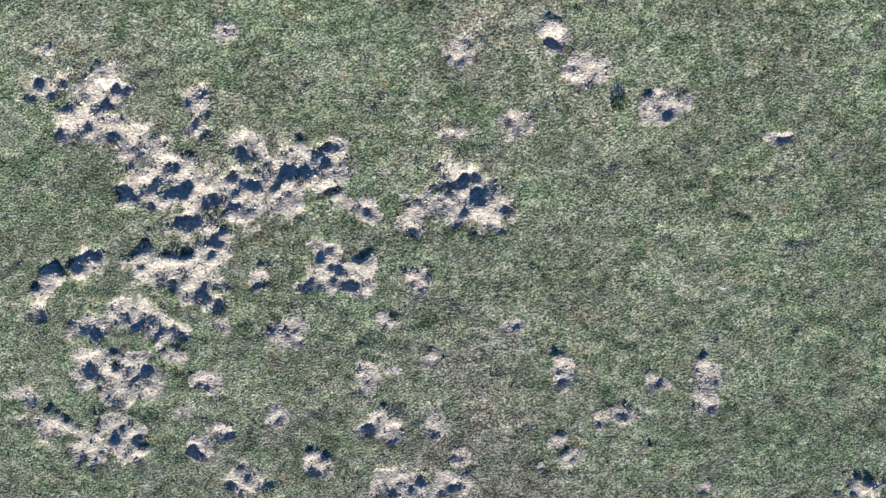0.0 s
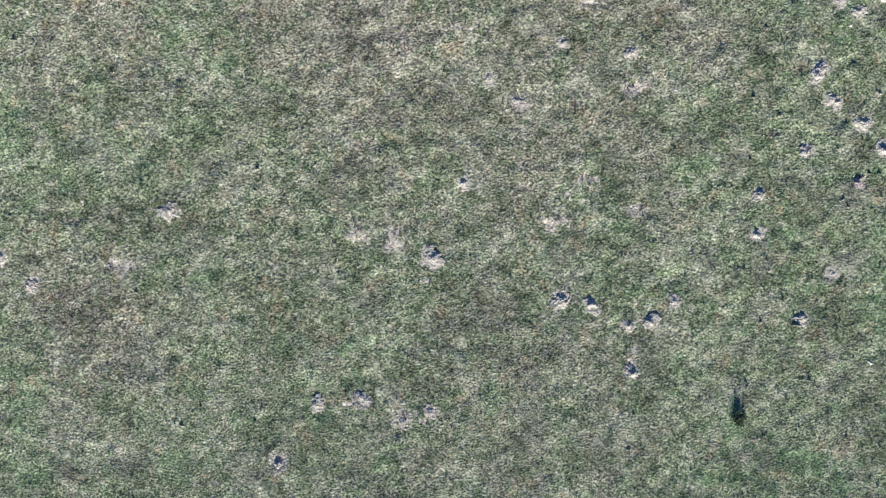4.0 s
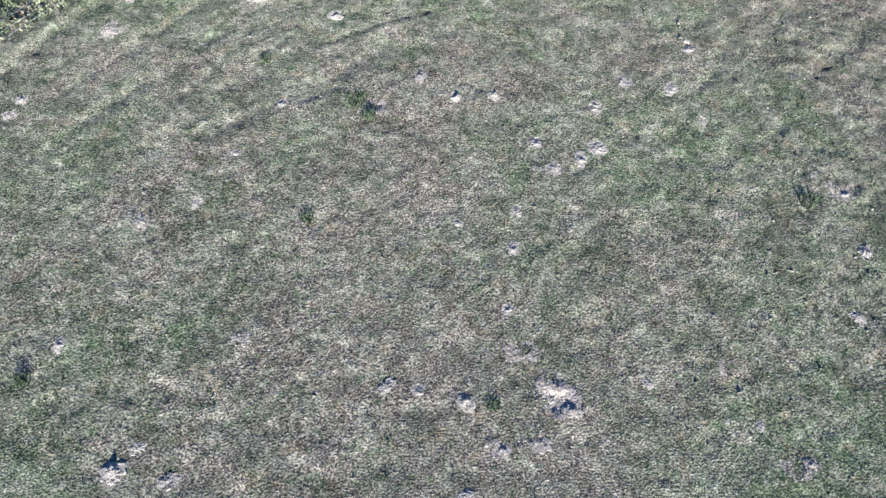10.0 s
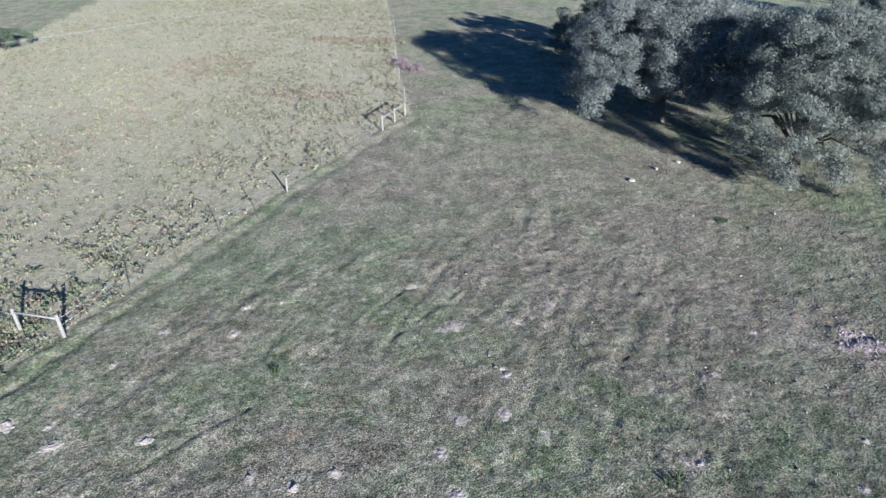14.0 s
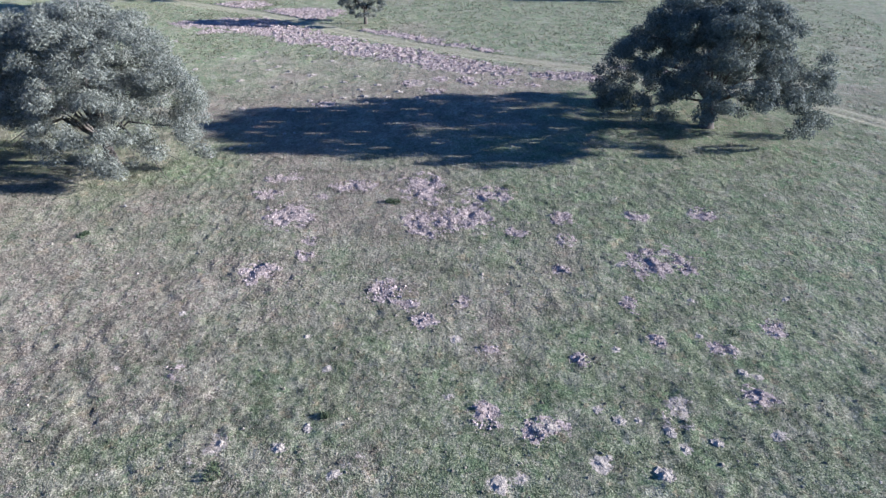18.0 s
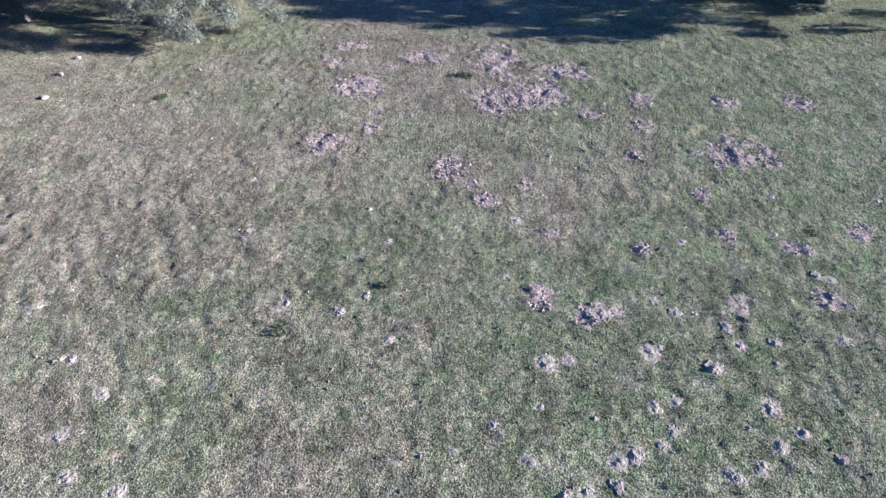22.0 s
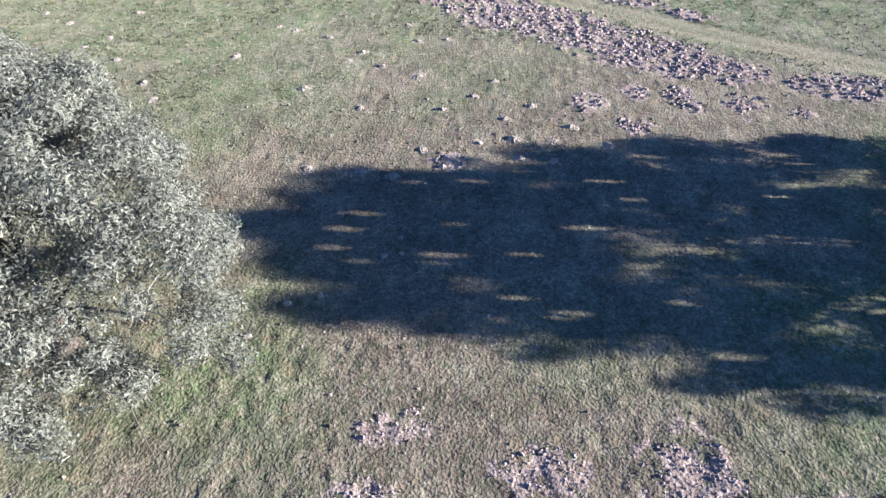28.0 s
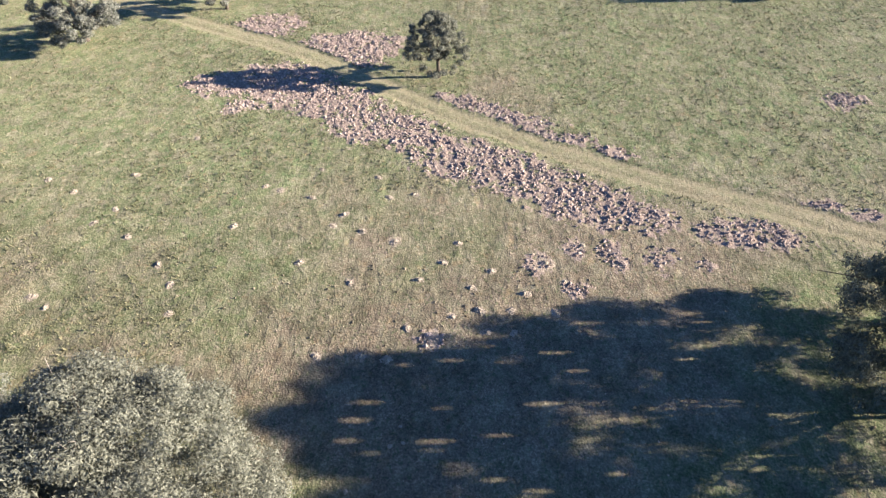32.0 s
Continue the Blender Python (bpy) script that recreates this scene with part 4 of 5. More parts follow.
stray = scatter(6000, -22, 74, -42, 40, lambda x, y: mown(x, y) & (fbm(x, y, 2.2, 3, 121) + 0.3 * (rng.random(len(x)) - 0.5) > 0.56))
rough_spots = scatter(16000, 8, 64, -24, 34, lambda x, y: mown(x, y) & (fbm(x, y, 1.6, 3, 171) + 0.3 * (rng.random(len(x)) - 0.5) > 0.52))
lane_side = scatter(12000, 56, 112, -40, 44, lambda x, y: mown(x, y) & (fbm(x, y, 3.0, 3, 173) + 0.25 * sample(verge, x, y) + 0.25 * (rng.random(len(x)) - 0.5) > 0.6))
stray = np.concatenate([stray, rough_spots, lane_side])
tagged(link("stray_clods", lumps("stray_clods", stray, (0.03 + 0.08 * rng.random(len(stray)) ** 3) * (1 + 0.35 * smooth(stray[:, 0], 45, 60)), rng, 0.65), CRUMB), "small crumbs of dry soil strewn over the turf", "soil", kind="stuff")


def over(spots, per, reach):
    got = []
    for x, y, a, b, turn in spots:
        k = max(6, int(per * a * b * 3.14))
        r, t = np.sqrt(rng.random(k)) * reach, rng.uniform(0, 2 * np.pi, k)
        u, v, c, s = a * r * np.cos(t), b * r * np.sin(t), math.cos(radians(turn)), math.sin(radians(turn))
        got.append(np.stack([x + u * c - v * s, y + u * s + v * c], -1))
    xy = np.concatenate(got)
    return np.column_stack([xy, height(xy[:, 0], xy[:, 1]) - 0.01])


litter = over(ROOTS, 50, 1.6)
tagged(link("root_litter", blades("root_litter", litter, 3, 0.15, 0.03, (0.4, 1.5), rng, 0.06), ROOT_STRAW), "pinkish straw and torn roots over rooted-up soil", "plant litter", kind="stuff")
fringe = over(DIGS + PITS + SCUFFS, 70, 1.5)
fringe = fringe[np.abs(sample(SOIL, fringe[:, 0], fringe[:, 1]) - 0.45) < 0.4]
tagged(link("straw_fringe", blades("straw_fringe", fringe, 4, 0.13, 0.025, (0.4, 1.5), rng, 0.06), DRY_GRASS), "pale dead grass fringing the dug hollows", "plant litter", kind="stuff")


def tall_only(x, y):
    return in_tall(x, y) & (rng.random(len(x)) < 0.45 + 0.55 * (fbm(x, y, 2.4, 3, 101) > 0.47))


weeds = scatter(80000, -45, 44, 15, 132, tall_only)
rank = weeds[:, 0] < np.interp(weeds[:, 1], [15, 30.6, 47.3, 60], [-14, -9.3, -33, -50])
rank |= (rng.random(len(weeds)) < 0.5) & (fbm(weeds[:, 0], weeds[:, 1], 4.0, 3, 131) > 0.56)
hem = (weeds[:, 1] - np.interp(weeds[:, 0], EDGE_X, EDGE_Y) < 2.6) & (weeds[:, 0] < -6) & (rng.random(len(weeds)) < 0.6)
far_red = hem | ((np.hypot((weeds[:, 0] - 24) / 5.5, (weeds[:, 1] - 86.5 + 0.55 * (weeds[:, 0] - 24)) / 1.8) < 1) | (np.hypot((weeds[:, 0] - 12.5) / 4.5, (weeds[:, 1] - 63.5) / 3.5) < 1) | (np.hypot((weeds[:, 0] - 4) / 5, (weeds[:, 1] - 79) / 8) < 1)) & (fbm(weeds[:, 0], weeds[:, 1], 2.4, 3, 137) > 0.47) & (rng.random(len(weeds)) < 0.6)
for key, which, size, mat, label in (("rank_weeds", rank & ~far_red, 0.2, WEED, "knee-high green and tan weeds behind the fence"), ("hay_grass", ~rank & ~far_red, 0.18, HAY, "uncut tan and green hay grass in the fenced field"),
                                     ("rust_weeds", far_red, 0.22, RUST_WEED, "rust-coloured dry weeds in the uncut field")):
    if which.sum():
        tagged(link(key, blades(key, weeds[which], 3, size, 0.05, (0.7, 1.45), rng, 0.16), mat), label, "weeds", kind="stuff")
RANK_Y, RANK_X = [15, 30.6, 47.3, 60], [-14, -9.3, -33, -50]


def bushes(name, base, radius, count, card, rng, tall=0.85):
    """Low leafy weeds: leaves over a dome at each base point."""
    rad = radius * rng.uniform(0.55, 1.45, len(base))
    c, s = np.repeat(base, count, axis=0), np.repeat(rad, count)
    k = len(c)
    d = rng.normal(size=(k, 3))
    d[:, 2] = np.abs(d[:, 2])
    d /= np.linalg.norm(d, axis=1)[:, None]
    p = c + d * (s * rng.uniform(0.3, 1.0, k))[:, None] * np.array([1.1, 1.1, tall])
    nrm = d + rng.normal(0, 0.6, (k, 3))
    t1 = np.cross(nrm, rng.normal(size=(k, 3)))
    t1 /= np.linalg.norm(t1, axis=1)[:, None]
    t2 = np.cross(nrm, t1)
    t2 /= np.linalg.norm(t2, axis=1)[:, None]
    w = (card * rng.uniform(0.6, 1.4, k))[:, None]
    v = np.stack([p - t1 * w, p + t1 * 0.8 * w + t2 * 0.5 * w, p + t1 * 0.8 * w - t2 * 0.5 * w], 1).reshape(-1, 3)
    return mesh_from(name, v, np.arange(len(v)).reshape(-1, 3))


def in_rank(x, y, slack=0.0):
    return in_tall(x, y) & (x < np.interp(y, RANK_Y, RANK_X) + slack * (fbm(x, y, 6.0, 3, 163) - 0.22))


corner = scatter(32000, -50, 0, 15, 62, lambda x, y: in_rank(x, y, 34.0) & (rng.random(len(x)) < smooth(fbm(x, y, 2.2, 3, 161), 0.26, 0.50) * (1 - 0.75 * smooth(x - np.interp(y, RANK_Y, RANK_X), -1, 10))))
pick = fbm(corner[:, 0], corner[:, 1], 1.8, 3, 165) + 0.3 * (rng.random(len(corner)) - 0.5)
for key, which, mat, label in (("bushy_weeds", pick < 0.42, WEED, "dense bushy green weeds in the corner behind the fence"), ("pale_weeds", (pick >= 0.42) & (pick < 0.55), TUSSOCK_GRASS, "tan seeding weeds among the green ones"),
                               ("brown_weeds", (pick >= 0.55) & (pick < 0.61), RUST_WEED, "dry brown weeds among the green ones"), ("fresh_weeds", pick >= 0.61, FRESH_WEED, "fresh green leafy weeds behind the fence")):
    tagged(link(key, bushes(key, corner[which], 0.27, 17, 0.075, rng), mat), label, "weeds", kind="stuff")
tufty = scatter(24000, -45, 44, 15, 132, lambda x, y: in_tall(x, y) & ~in_rank(x, y) & (rng.random(len(x)) < 0.3 + 0.7 * smooth(fbm(x, y, 5.5, 3, 141), 0.44, 0.6)))
shade = rng.random(len(tufty)) + 0.5 * (fbm(tufty[:, 0], tufty[:, 1], 6.0, 3, 147) - 0.5)
for key, which, mat, label in (("hay_tufts", shade < 0.22, RUST_WEED, "small tan tufts standing in the hay field"), ("pale_tufts", (shade >= 0.22) & (shade < 0.72), TUSSOCK_GRASS, "small straw-green tufts standing in the hay field"),
                               ("green_tufts", shade >= 0.72, WEED, "small green tufts standing in the hay field")):
    tagged(link(key, bushes(key, tufty[which], 0.30, 17, 0.09, rng, 1.15), mat), label, "weeds", kind="stuff")
for key, (cx, cy, ra, rb, slope), k in (("rust_brush", (24, 86.5, 6.0, 2.6, -0.55), 120), ("brown_brush", (12.5, 64, 4.5, 2.4, -0.5), 45), ("tan_brush", (4, 79, 5, 6, 0), 110)):
    q = np.sqrt(rng.random(k)), rng.uniform(0, 2 * np.pi, k)
    bx = cx + ra * q[0] * np.cos(q[1])
    by = cy + rb * q[0] * np.sin(q[1]) + slope * (bx - cx)
    tagged(link(key, bushes(key, np.column_stack([bx, by, height(bx, by)]), 0.42, 34, 0.085, rng), RUST_WEED), "rust-brown dry weeds standing in a strip of the hay field", "weeds", kind="stuff")
low_tufts = scatter(9000, -22, 74, -42, 40, lambda x, y: mown(x, y) & (fbm(x, y, 3.0, 3, 151) > 0.5))
tagged(link("turf_tufts", blades("turf_tufts", low_tufts, 9, 0.085, 0.045, (0.6, 1.4), rng, 0.09), LIVE_GREEN), "slightly taller green tufts in the grazed turf", "grass", kind="stuff")
line_y = rng.uniform(30.6, 60, 1300)
old_line = np.column_stack([np.interp(line_y, [15, 30.6, 47.3, 60], [-14, -9.3, -33, -50]) + rng.normal(0, 0.3, 1300), line_y, np.zeros(1300)])
old_line[:, 2] = height(old_line[:, 0], old_line[:, 1])
tagged(link("trodden_straw", blades("trodden_straw", old_line, 7, 0.30, 0.06, (0.7, 1.45), rng, 0.2), HAY), "pale flattened straw along the old fence line", "plant litter", kind="stuff")
far_tufts = np.concatenate([scatter(24000, 74, 140, -60, 45, mown), scatter(13000, 42, 112, 34, 80, mown), scatter(11000, -65, 45, 46, 112, mown)])
far_tufts = far_tufts[fbm(far_tufts[:, 0], far_tufts[:, 1], 4.0, 3, 111) + 0.4 * (rng.random(len(far_tufts)) - 0.5) > 0.42]
tagged(link("pasture_tussocks", blades("pasture_tussocks", far_tufts, 4, 0.19, 0.10, (0.3, 1.3), rng, 0.16), TUSSOCK_GRASS), "low uneven grass tussocks scattered over the far pasture", "grass", kind="stuff")
crumbs = np.concatenate([scatter(420, 46, 100, 2, 62, mown), scatter(160, 12, 48, -20, 30, mown)])
tagged(link("pale_clods", lumps("pale_clods", crumbs, 0.05 + 0.09 * rng.random(len(crumbs)) ** 2, rng, 0.5), SAND), "pale dry clods and dung lying about the pasture", "soil", kind="stuff")


# ---- trees ----
def tree(x, y, tall, spans, lift, trunk_r, fork, leaf, label, seed, clusters=150, leaves=240, card=0.17, dead=0, skirt=(0, 180), slim=False, base=0.28, name="oak_tree", category="tree", clump=0.84, gaps=0, taper=0.0, dome=0.62):
    """A spreading tree: spans are the crown's half widths along x and y and the offset of its middle."""
    r = np.random.default_rng(seed)
    z0 = at(x, y)
    root = empty(name, x, y, z0, label, category)
    sx, sy, ox, oy = spans
    centres = []
    for k in range(clusters):
        a = r.uniform(0, 2 * math.pi)
        lobe = 1 + 0.08 * math.sin(2 * a + seed) + 0.07 * math.sin(5 * a + 2 * seed) + 0.05 * math.sin(9 * a + seed) - 0.06
        low = base * tall
        kind = r.random()
        if kind < 0.2:
            out = 0.62 * math.sqrt(r.random())
            h = low + (tall - low - 0.4) * r.uniform(0.78, 0.98) * (1 - 0.35 * out * out)
        elif kind < 0.64:
            up = r.uniform(-0.1 if max(math.cos(a - radians(q)) for q in skirt) > 0.6 else 0.14, 1.0)
            out = math.sqrt(1 - up * up) ** dome * r.uniform(0.84, 1.0) * lobe
            h = low + (tall - low - 0.5) * up * r.uniform(0.86, 1.0) * (1 + 0.10 * math.sin(3 * a + 4 * out + seed))
        elif kind < 0.84:
            up, out = r.uniform(0.0, 0.85), r.uniform(0.15, 0.8)
            h = 0.8 * low + (tall - low) * up * 0.85 * (1.1 - 0.6 * out)
        else:
            out = r.uniform(0.78, 1.0) * lobe
            h = r.uniform(lift * 0.45, low) if max(math.cos(a - radians(q)) for q in skirt) > 0.72 else r.uniform(1.15 * low, 1.7 * low)
        centres.append((ox + math.cos(a) * out * sx, oy + math.sin(a) * out * sy, h))
    centres = np.array(centres)
    if name == "oak_tree":
        for k in range(clusters // 8):
            a, out = r.uniform(0, 2 * math.pi), 0.5 * math.sqrt(r.random())
            centres = np.vstack([centres, [ox + math.cos(a) * out * sx, oy + math.sin(a) * out * sy, tall * r.uniform(0.66, 0.86)]])
        for k in range(clusters // 12):
            a, out = r.uniform(0, 2 * math.pi), r.uniform(0.3, 0.72)
            centres = np.vstack([centres, [ox + math.cos(a) * out * sx, oy + math.sin(a) * out * sy, tall * r.uniform(0.42, 0.64)]])
    centres[:, 0] += taper * (0.5 - 1.3 * (centres[:, 2] / tall) ** 2)
    trunk_top = Vector((0.15 * ox, 0.15 * oy, fork))
    link("trunk", tubes("trunk", [([(0, 0, -0.25), (0.02, 0, 0.15), (0.05 * ox, 0.05 * oy, 0.5 * fork), tuple(trunk_top)], [1.7 * trunk_r, 1.25 * trunk_r, 0.98 * trunk_r, 0.9 * trunk_r])], 9), BARK, root, "dark rough bark")
    pick = centres[r.permutation(len(centres))[:min(18, len(centres))]]
    for k, c in enumerate(pick):
        c = Vector(c)
        p1 = trunk_top.lerp(c, 0.35) + Vector((r.normal(0, 0.25), r.normal(0, 0.25), 0.12 * tall * r.random()))
        p2 = trunk_top.lerp(c, 0.7) + Vector((r.normal(0, 0.35), r.normal(0, 0.35), 0.10 * tall * r.random()))
        p1.z, p2.z = min(p1.z, 0.5 * tall), min(p2.z, c.z - 0.3, 0.66 * tall)
        w = trunk_r * (0.5 if k < 5 else 0.24)
        limb = [([tuple(trunk_top - Vector((0, 0, 0.2))), tuple(p1), tuple(p2), tuple(c)], [w, 0.62 * w, 0.36 * w, 0.09 * w])]
        for _ in range(3):
            e = c + Vector(r.normal(0, 0.08 * (sx + sy), 3))
            e.z = max(e.z, 0.4)
            limb.append(([tuple(p2), tuple(p2.lerp(e, 0.5) + Vector((0, 0, 0.2))), tuple(e)], [0.3 * w, 0.17 * w, 0.05 * w]))
        link("limb", tubes("limb", limb, 6), BARK, root)
    size = r.uniform(0.65, 1.3, len(centres)) * (0.046 * (sx + sy) + 0.2)
    size *= clump
    per = (leaves * size ** 2 / np.mean(size ** 2)).astype(int)
    c, s = np.repeat(centres, per, axis=0), np.repeat(size, per)
    d = r.normal(size=(len(c), 3))
    d /= np.linalg.norm(d, axis=1)[:, None]
    p = c + d * (s * r.uniform(0.2, 1.1, len(c)) ** 0.55)[:, None] * np.array([1.15, 1.15, 0.8])
    p[:, 2] = np.maximum(p[:, 2], 0.25)
    # gaps through the crown, by which flecks of sun reach the grass
    keep = np.ones(len(p), bool)
    side, up = Vector((toward.y, -toward.x, 0)).normalized(), Vector((0, 0, 1))
    across = p @ np.array(side)
    level = p[:, 2] - (p @ np.array((toward.x, toward.y, 0.0))) * math.tan(SUN_EL)
    for _ in range(gaps):
        q, w, h = r.integers(len(centres)), r.uniform(0.08, 0.24), r.uniform(0.14, 0.42)
        cq = centres[q]
        keep &= ((across - cq @ np.array(side)) / w) ** 2 + ((level - cq[2] + (cq @ np.array((toward.x, toward.y, 0.0))) * math.tan(SUN_EL)) / h) ** 2 > r.uniform(0.3, 1.5, len(p))
    c, d, p = c[keep], d[keep], p[keep]
    nrm = d + r.normal(0, 0.55, (len(c), 3)) + np.array([0, 0, 0.35])
    nrm /= np.linalg.norm(nrm, axis=1)[:, None]
    t1 = np.cross(nrm, r.normal(size=(len(c), 3)))
    t1 /= np.linalg.norm(t1, axis=1)[:, None]
    t2 = np.cross(nrm, t1)
    long, wide = (1.05, 0.34) if slim else (0.6, 0.6)
    w = (card * r.uniform(0.6, 1.4, len(c)))[:, None]
    v = np.stack([p - t1 * w, p + t1 * w * long + t2 * w * wide, p + t1 * w * long - t2 * w * wide], 1).reshape(-1, 3)
    link("crown", mesh_from("crown", v, np.arange(len(v)).reshape(-1, 3)), leaf, root, "crown of small grey-green leaves with gaps")
    if dead:
        twigs = []
        for c0 in centres[r.permutation(len(centres))[:dead]]:
            a = Vector(c0) * 0.96
            for _ in range(5):
                e = Vector(c0) * 1.03 + Vector(r.normal(0, 0.45, 3))
                e.z = max(e.z, 0.3)
                twigs.append(([tuple(a), tuple(a.lerp(e, 0.6) + Vector(r.normal(0, 0.15, 3))), tuple(e)], [0.035, 0.022, 0.008]))
        link("twig_spray", tubes("twig_spray", twigs, 3), PALE_BARK, root, "grey leafless twigs")["kind"] = "stuff"
    return root


tree(42.0, 29.9, 12.2, (7.2, 7.7, 0.8, 0.6), 3.0, 0.42, 2.0, SILVER_LEAF, "broad live oak with grey-green foliage reaching the grass", 5, 430, 480, 0.083, 10, (215, 285), True, 0.31, gaps=22)
tree(40.6, 43.6, 11.8, (8.6, 9.6, 0.2, 0.8), 2.2, 0.55, 1.8, OAK_LEAF, "wide live oak with sprawling limbs beside a second oak", 8, 350, 560, 0.087, 6, (140, 60), True, gaps=26)
tree(55.3, -19.2, 11.8, (10.2, 9.4, 0.0, 0.7), 3.2, 0.55, 2.5, DARK_LEAF, "dark spreading live oak with a forked trunk in the pasture", 12, 380, 500, 0.088, 0, (95, 265, 0), False, 0.31, clump=0.68, gaps=30, taper=1.0, dome=1.15)
tree(49.5, 64.0, 9.2, (7.0, 7.0, 0, 0), 2.0, 0.4, 1.8, DARK_LEAF, "dark live oak standing behind a wide pair of oaks", 15, 130, 320, 0.11)
tree(95.2, 19.6, 7.6, (3.3, 3.4, 0, 0.2), 3.2, 0.22, 2.1, SILVER_LEAF, "small round oak beside the farm lane", 18, 150, 240, 0.075, clump=0.72)
tree(112.2, 50.1, 7.2, (3.2, 3.2, 0, 0), 3.2, 0.2, 2.2, OAK_LEAF, "small oak beyond the farm lane", 21, 90, 260, 0.09)
tree(101.5, 64.6, 8.0, (5.2, 5.2, 0, 0), 1.6, 0.34, 1.6, OAK_LEAF, "mid-sized oak near the bend of the lane", 24, 120, 300, 0.1)
tree(112.0, 82.0, 7.5, (4.5, 4.5, 0, 0), 1.8, 0.3, 1.8, DARK_LEAF, "mid-sized oak in the far pasture", 27, 80, 220, 0.12)
tree(125.0, -24.0, 9.8, (6.0, 7.0, 0, 0), 2.2, 0.4, 2.2, DARK_LEAF, "large oak standing alone in the far pasture", 30, 120, 260, 0.12)
tree(-43.8, 64.5, 8.8, (6.0, 6.5, 0, 0), 1.5, 0.35, 1.6, SHRUB_LEAF, "broad tree beyond the old fence line", 33, 150, 320, 0.1)
tree(-36.4, 53.0, 3.7, (3.6, 3.6, 0, 0), 0.5, 0.12, 0.4, SHRUB_LEAF, "bushy green shrub by the old fence", 36, 60, 170, 0.08, 0, (0, 180), False, 0.28, "shrub", "shrub")
tree(-20.0, 99.0, 3.0, (4.0, 3.0, 0, 0), 0.5, 0.12, 0.4, SHRUB_LEAF, "low green shrub at the end of the fence line", 39, 50, 150, 0.09, 0, (0, 180), False, 0.28, "shrub", "shrub")


for sx, sy, tall, seed in ((-28.6, 50.0, 1.2, 41), (-27.4, 52.9, 1.0, 43), (-29.9, 47.9, 1.1, 47)):
    tree(sx, sy, tall, (1.0, 1.0, 0, 0), 0.3, 0.05, 0.2, SHRUB_LEAF, "small bushy shrub among weeds by the old fence", seed, 18, 110, 0.06, 0, (0, 180), False, 0.28, "shrub", "shrub")


# ---- fences ----
def post_mesh(r, h, sides=8):
    return tubes("post", [([(0, 0, -0.3), (0.005, 0.004, 0.4 * h), (0, 0.008, 0.97 * h), (0, 0.008, h)], [r * 1.06, r, 0.95 * r, 0.8 * r])], sides)


def brace(feet, h, label):
    """Wooden posts joined by a rail near their tops."""
    fx, fy = feet[0]
    root = empty("fence_brace", fx, fy, at(fx, fy), label, "fence brace", "wooden fence braces")
    for x, y in feet:
        p = link("post", post_mesh(0.09, h), POST_WOOD, root)
        p.location = (x - fx, y - fy, at(x, y) - at(fx, fy))
    for (x0, y0), (x1, y1) in zip(feet, feet[1:]):
        link("rail", tubes("rail", [([(x0 - fx, y0 - fy, 0.84 * h), ((x0 + x1) / 2 - fx, (y0 + y1) / 2 - fy, 0.835 * h), (x1 - fx, y1 - fy, 0.83 * h)], [0.055, 0.05, 0.055])], 7), POST_WOOD, root)
    return root


brace([(-9.27, 30.64), (-7.23, 29.21)], 1.35, "weathered wooden fence brace with one rail at the field corner")
brace([(16.13, 50.79), (17.83, 52.45), (19.36, 53.89)], 1.35, "weathered wooden corner brace of three posts and a rail")
brace([(-32.88, 47.32), (-30.55, 45.75)], 1.3, "weathered wooden fence brace among tall weeds")


def fence(posts, ends, h, r, mat, label, wires, group):
    """Posts with strands of wire run between them."""
    fx, fy = posts[0]
    root = empty("wire_fence", fx, fy, at(fx, fy), label, "fence", group)
    me = post_mesh(r, h, 6)
    for x, y in posts:
        p = link("post", me, mat, root)
        p.location = (x - fx, y - fy, at(x, y) - at(fx, fy))
        p.rotation_euler = (radians(random.uniform(-2.5, 2.5)), radians(random.uniform(-2.5, 2.5)), random.uniform(0, 6))
    run = [ends[0]] + posts + [ends[1]]
    for z in wires:
        pts = []
        for (x0, y0), (x1, y1) in zip(run, run[1:]):
            pts += [(x0 - fx, y0 - fy, z * h), ((x0 + x1) / 2 - fx, (y0 + y1) / 2 - fy, z * h - 0.03)]
        pts.append((run[-1][0] - fx, run[-1][1] - fy, z * h))
        link("wire", tubes("wire", [(pts, [0.006] * len(pts))], 4), WIRE, root)
    return root


fence([(-15.5, 21.1), (-12.89, 23.8), (-10.22, 27.06)], [(-20, 16.2), (-7.23, 29.21)], 1.2, 0.03, STEEL, "thin dark steel post fence along the mown edge", (0.35, 0.6, 0.92), "field fences")
fence([(-4.31, 32.4), (-1.83, 35.08), (0.84, 37.26), (3.4, 39.4), (9.2, 44.6), (12.6, 47.6)], [(-7.23, 29.21), (16.13, 50.79)], 1.2, 0.03, STEEL, "thin dark steel post fence between two wooden braces", (0.35, 0.6, 0.92), "field fences")
fence([(5.91, 41.45)], [(0.84, 37.26), (9.2, 44.6)], 1.1, 0.075, POST_WOOD, "single pale wooden line post in the wire fence", (0.75,), "field fences")
fence([(21.2, 59.0), (23.1, 66.0), (26.3, 76.5), (30.2, 88.0)], [(19.36, 53.89), (33.6, 99)], 1.2, 0.05, POST_WOOD, "pale wooden post fence up the side of the field", (0.35, 0.65, 0.95), "field fences")
fence([(-11.01, 32.16), (-17.23, 36.48), (-21.63, 39.29), (-26.25, 42.33)], [(-9.27, 30.64), (-30.55, 45.75)], 1.05, 0.04, POST_WOOD, "weathered wooden post fence buried in weeds", (0.35, 0.65, 0.95), "field fences")
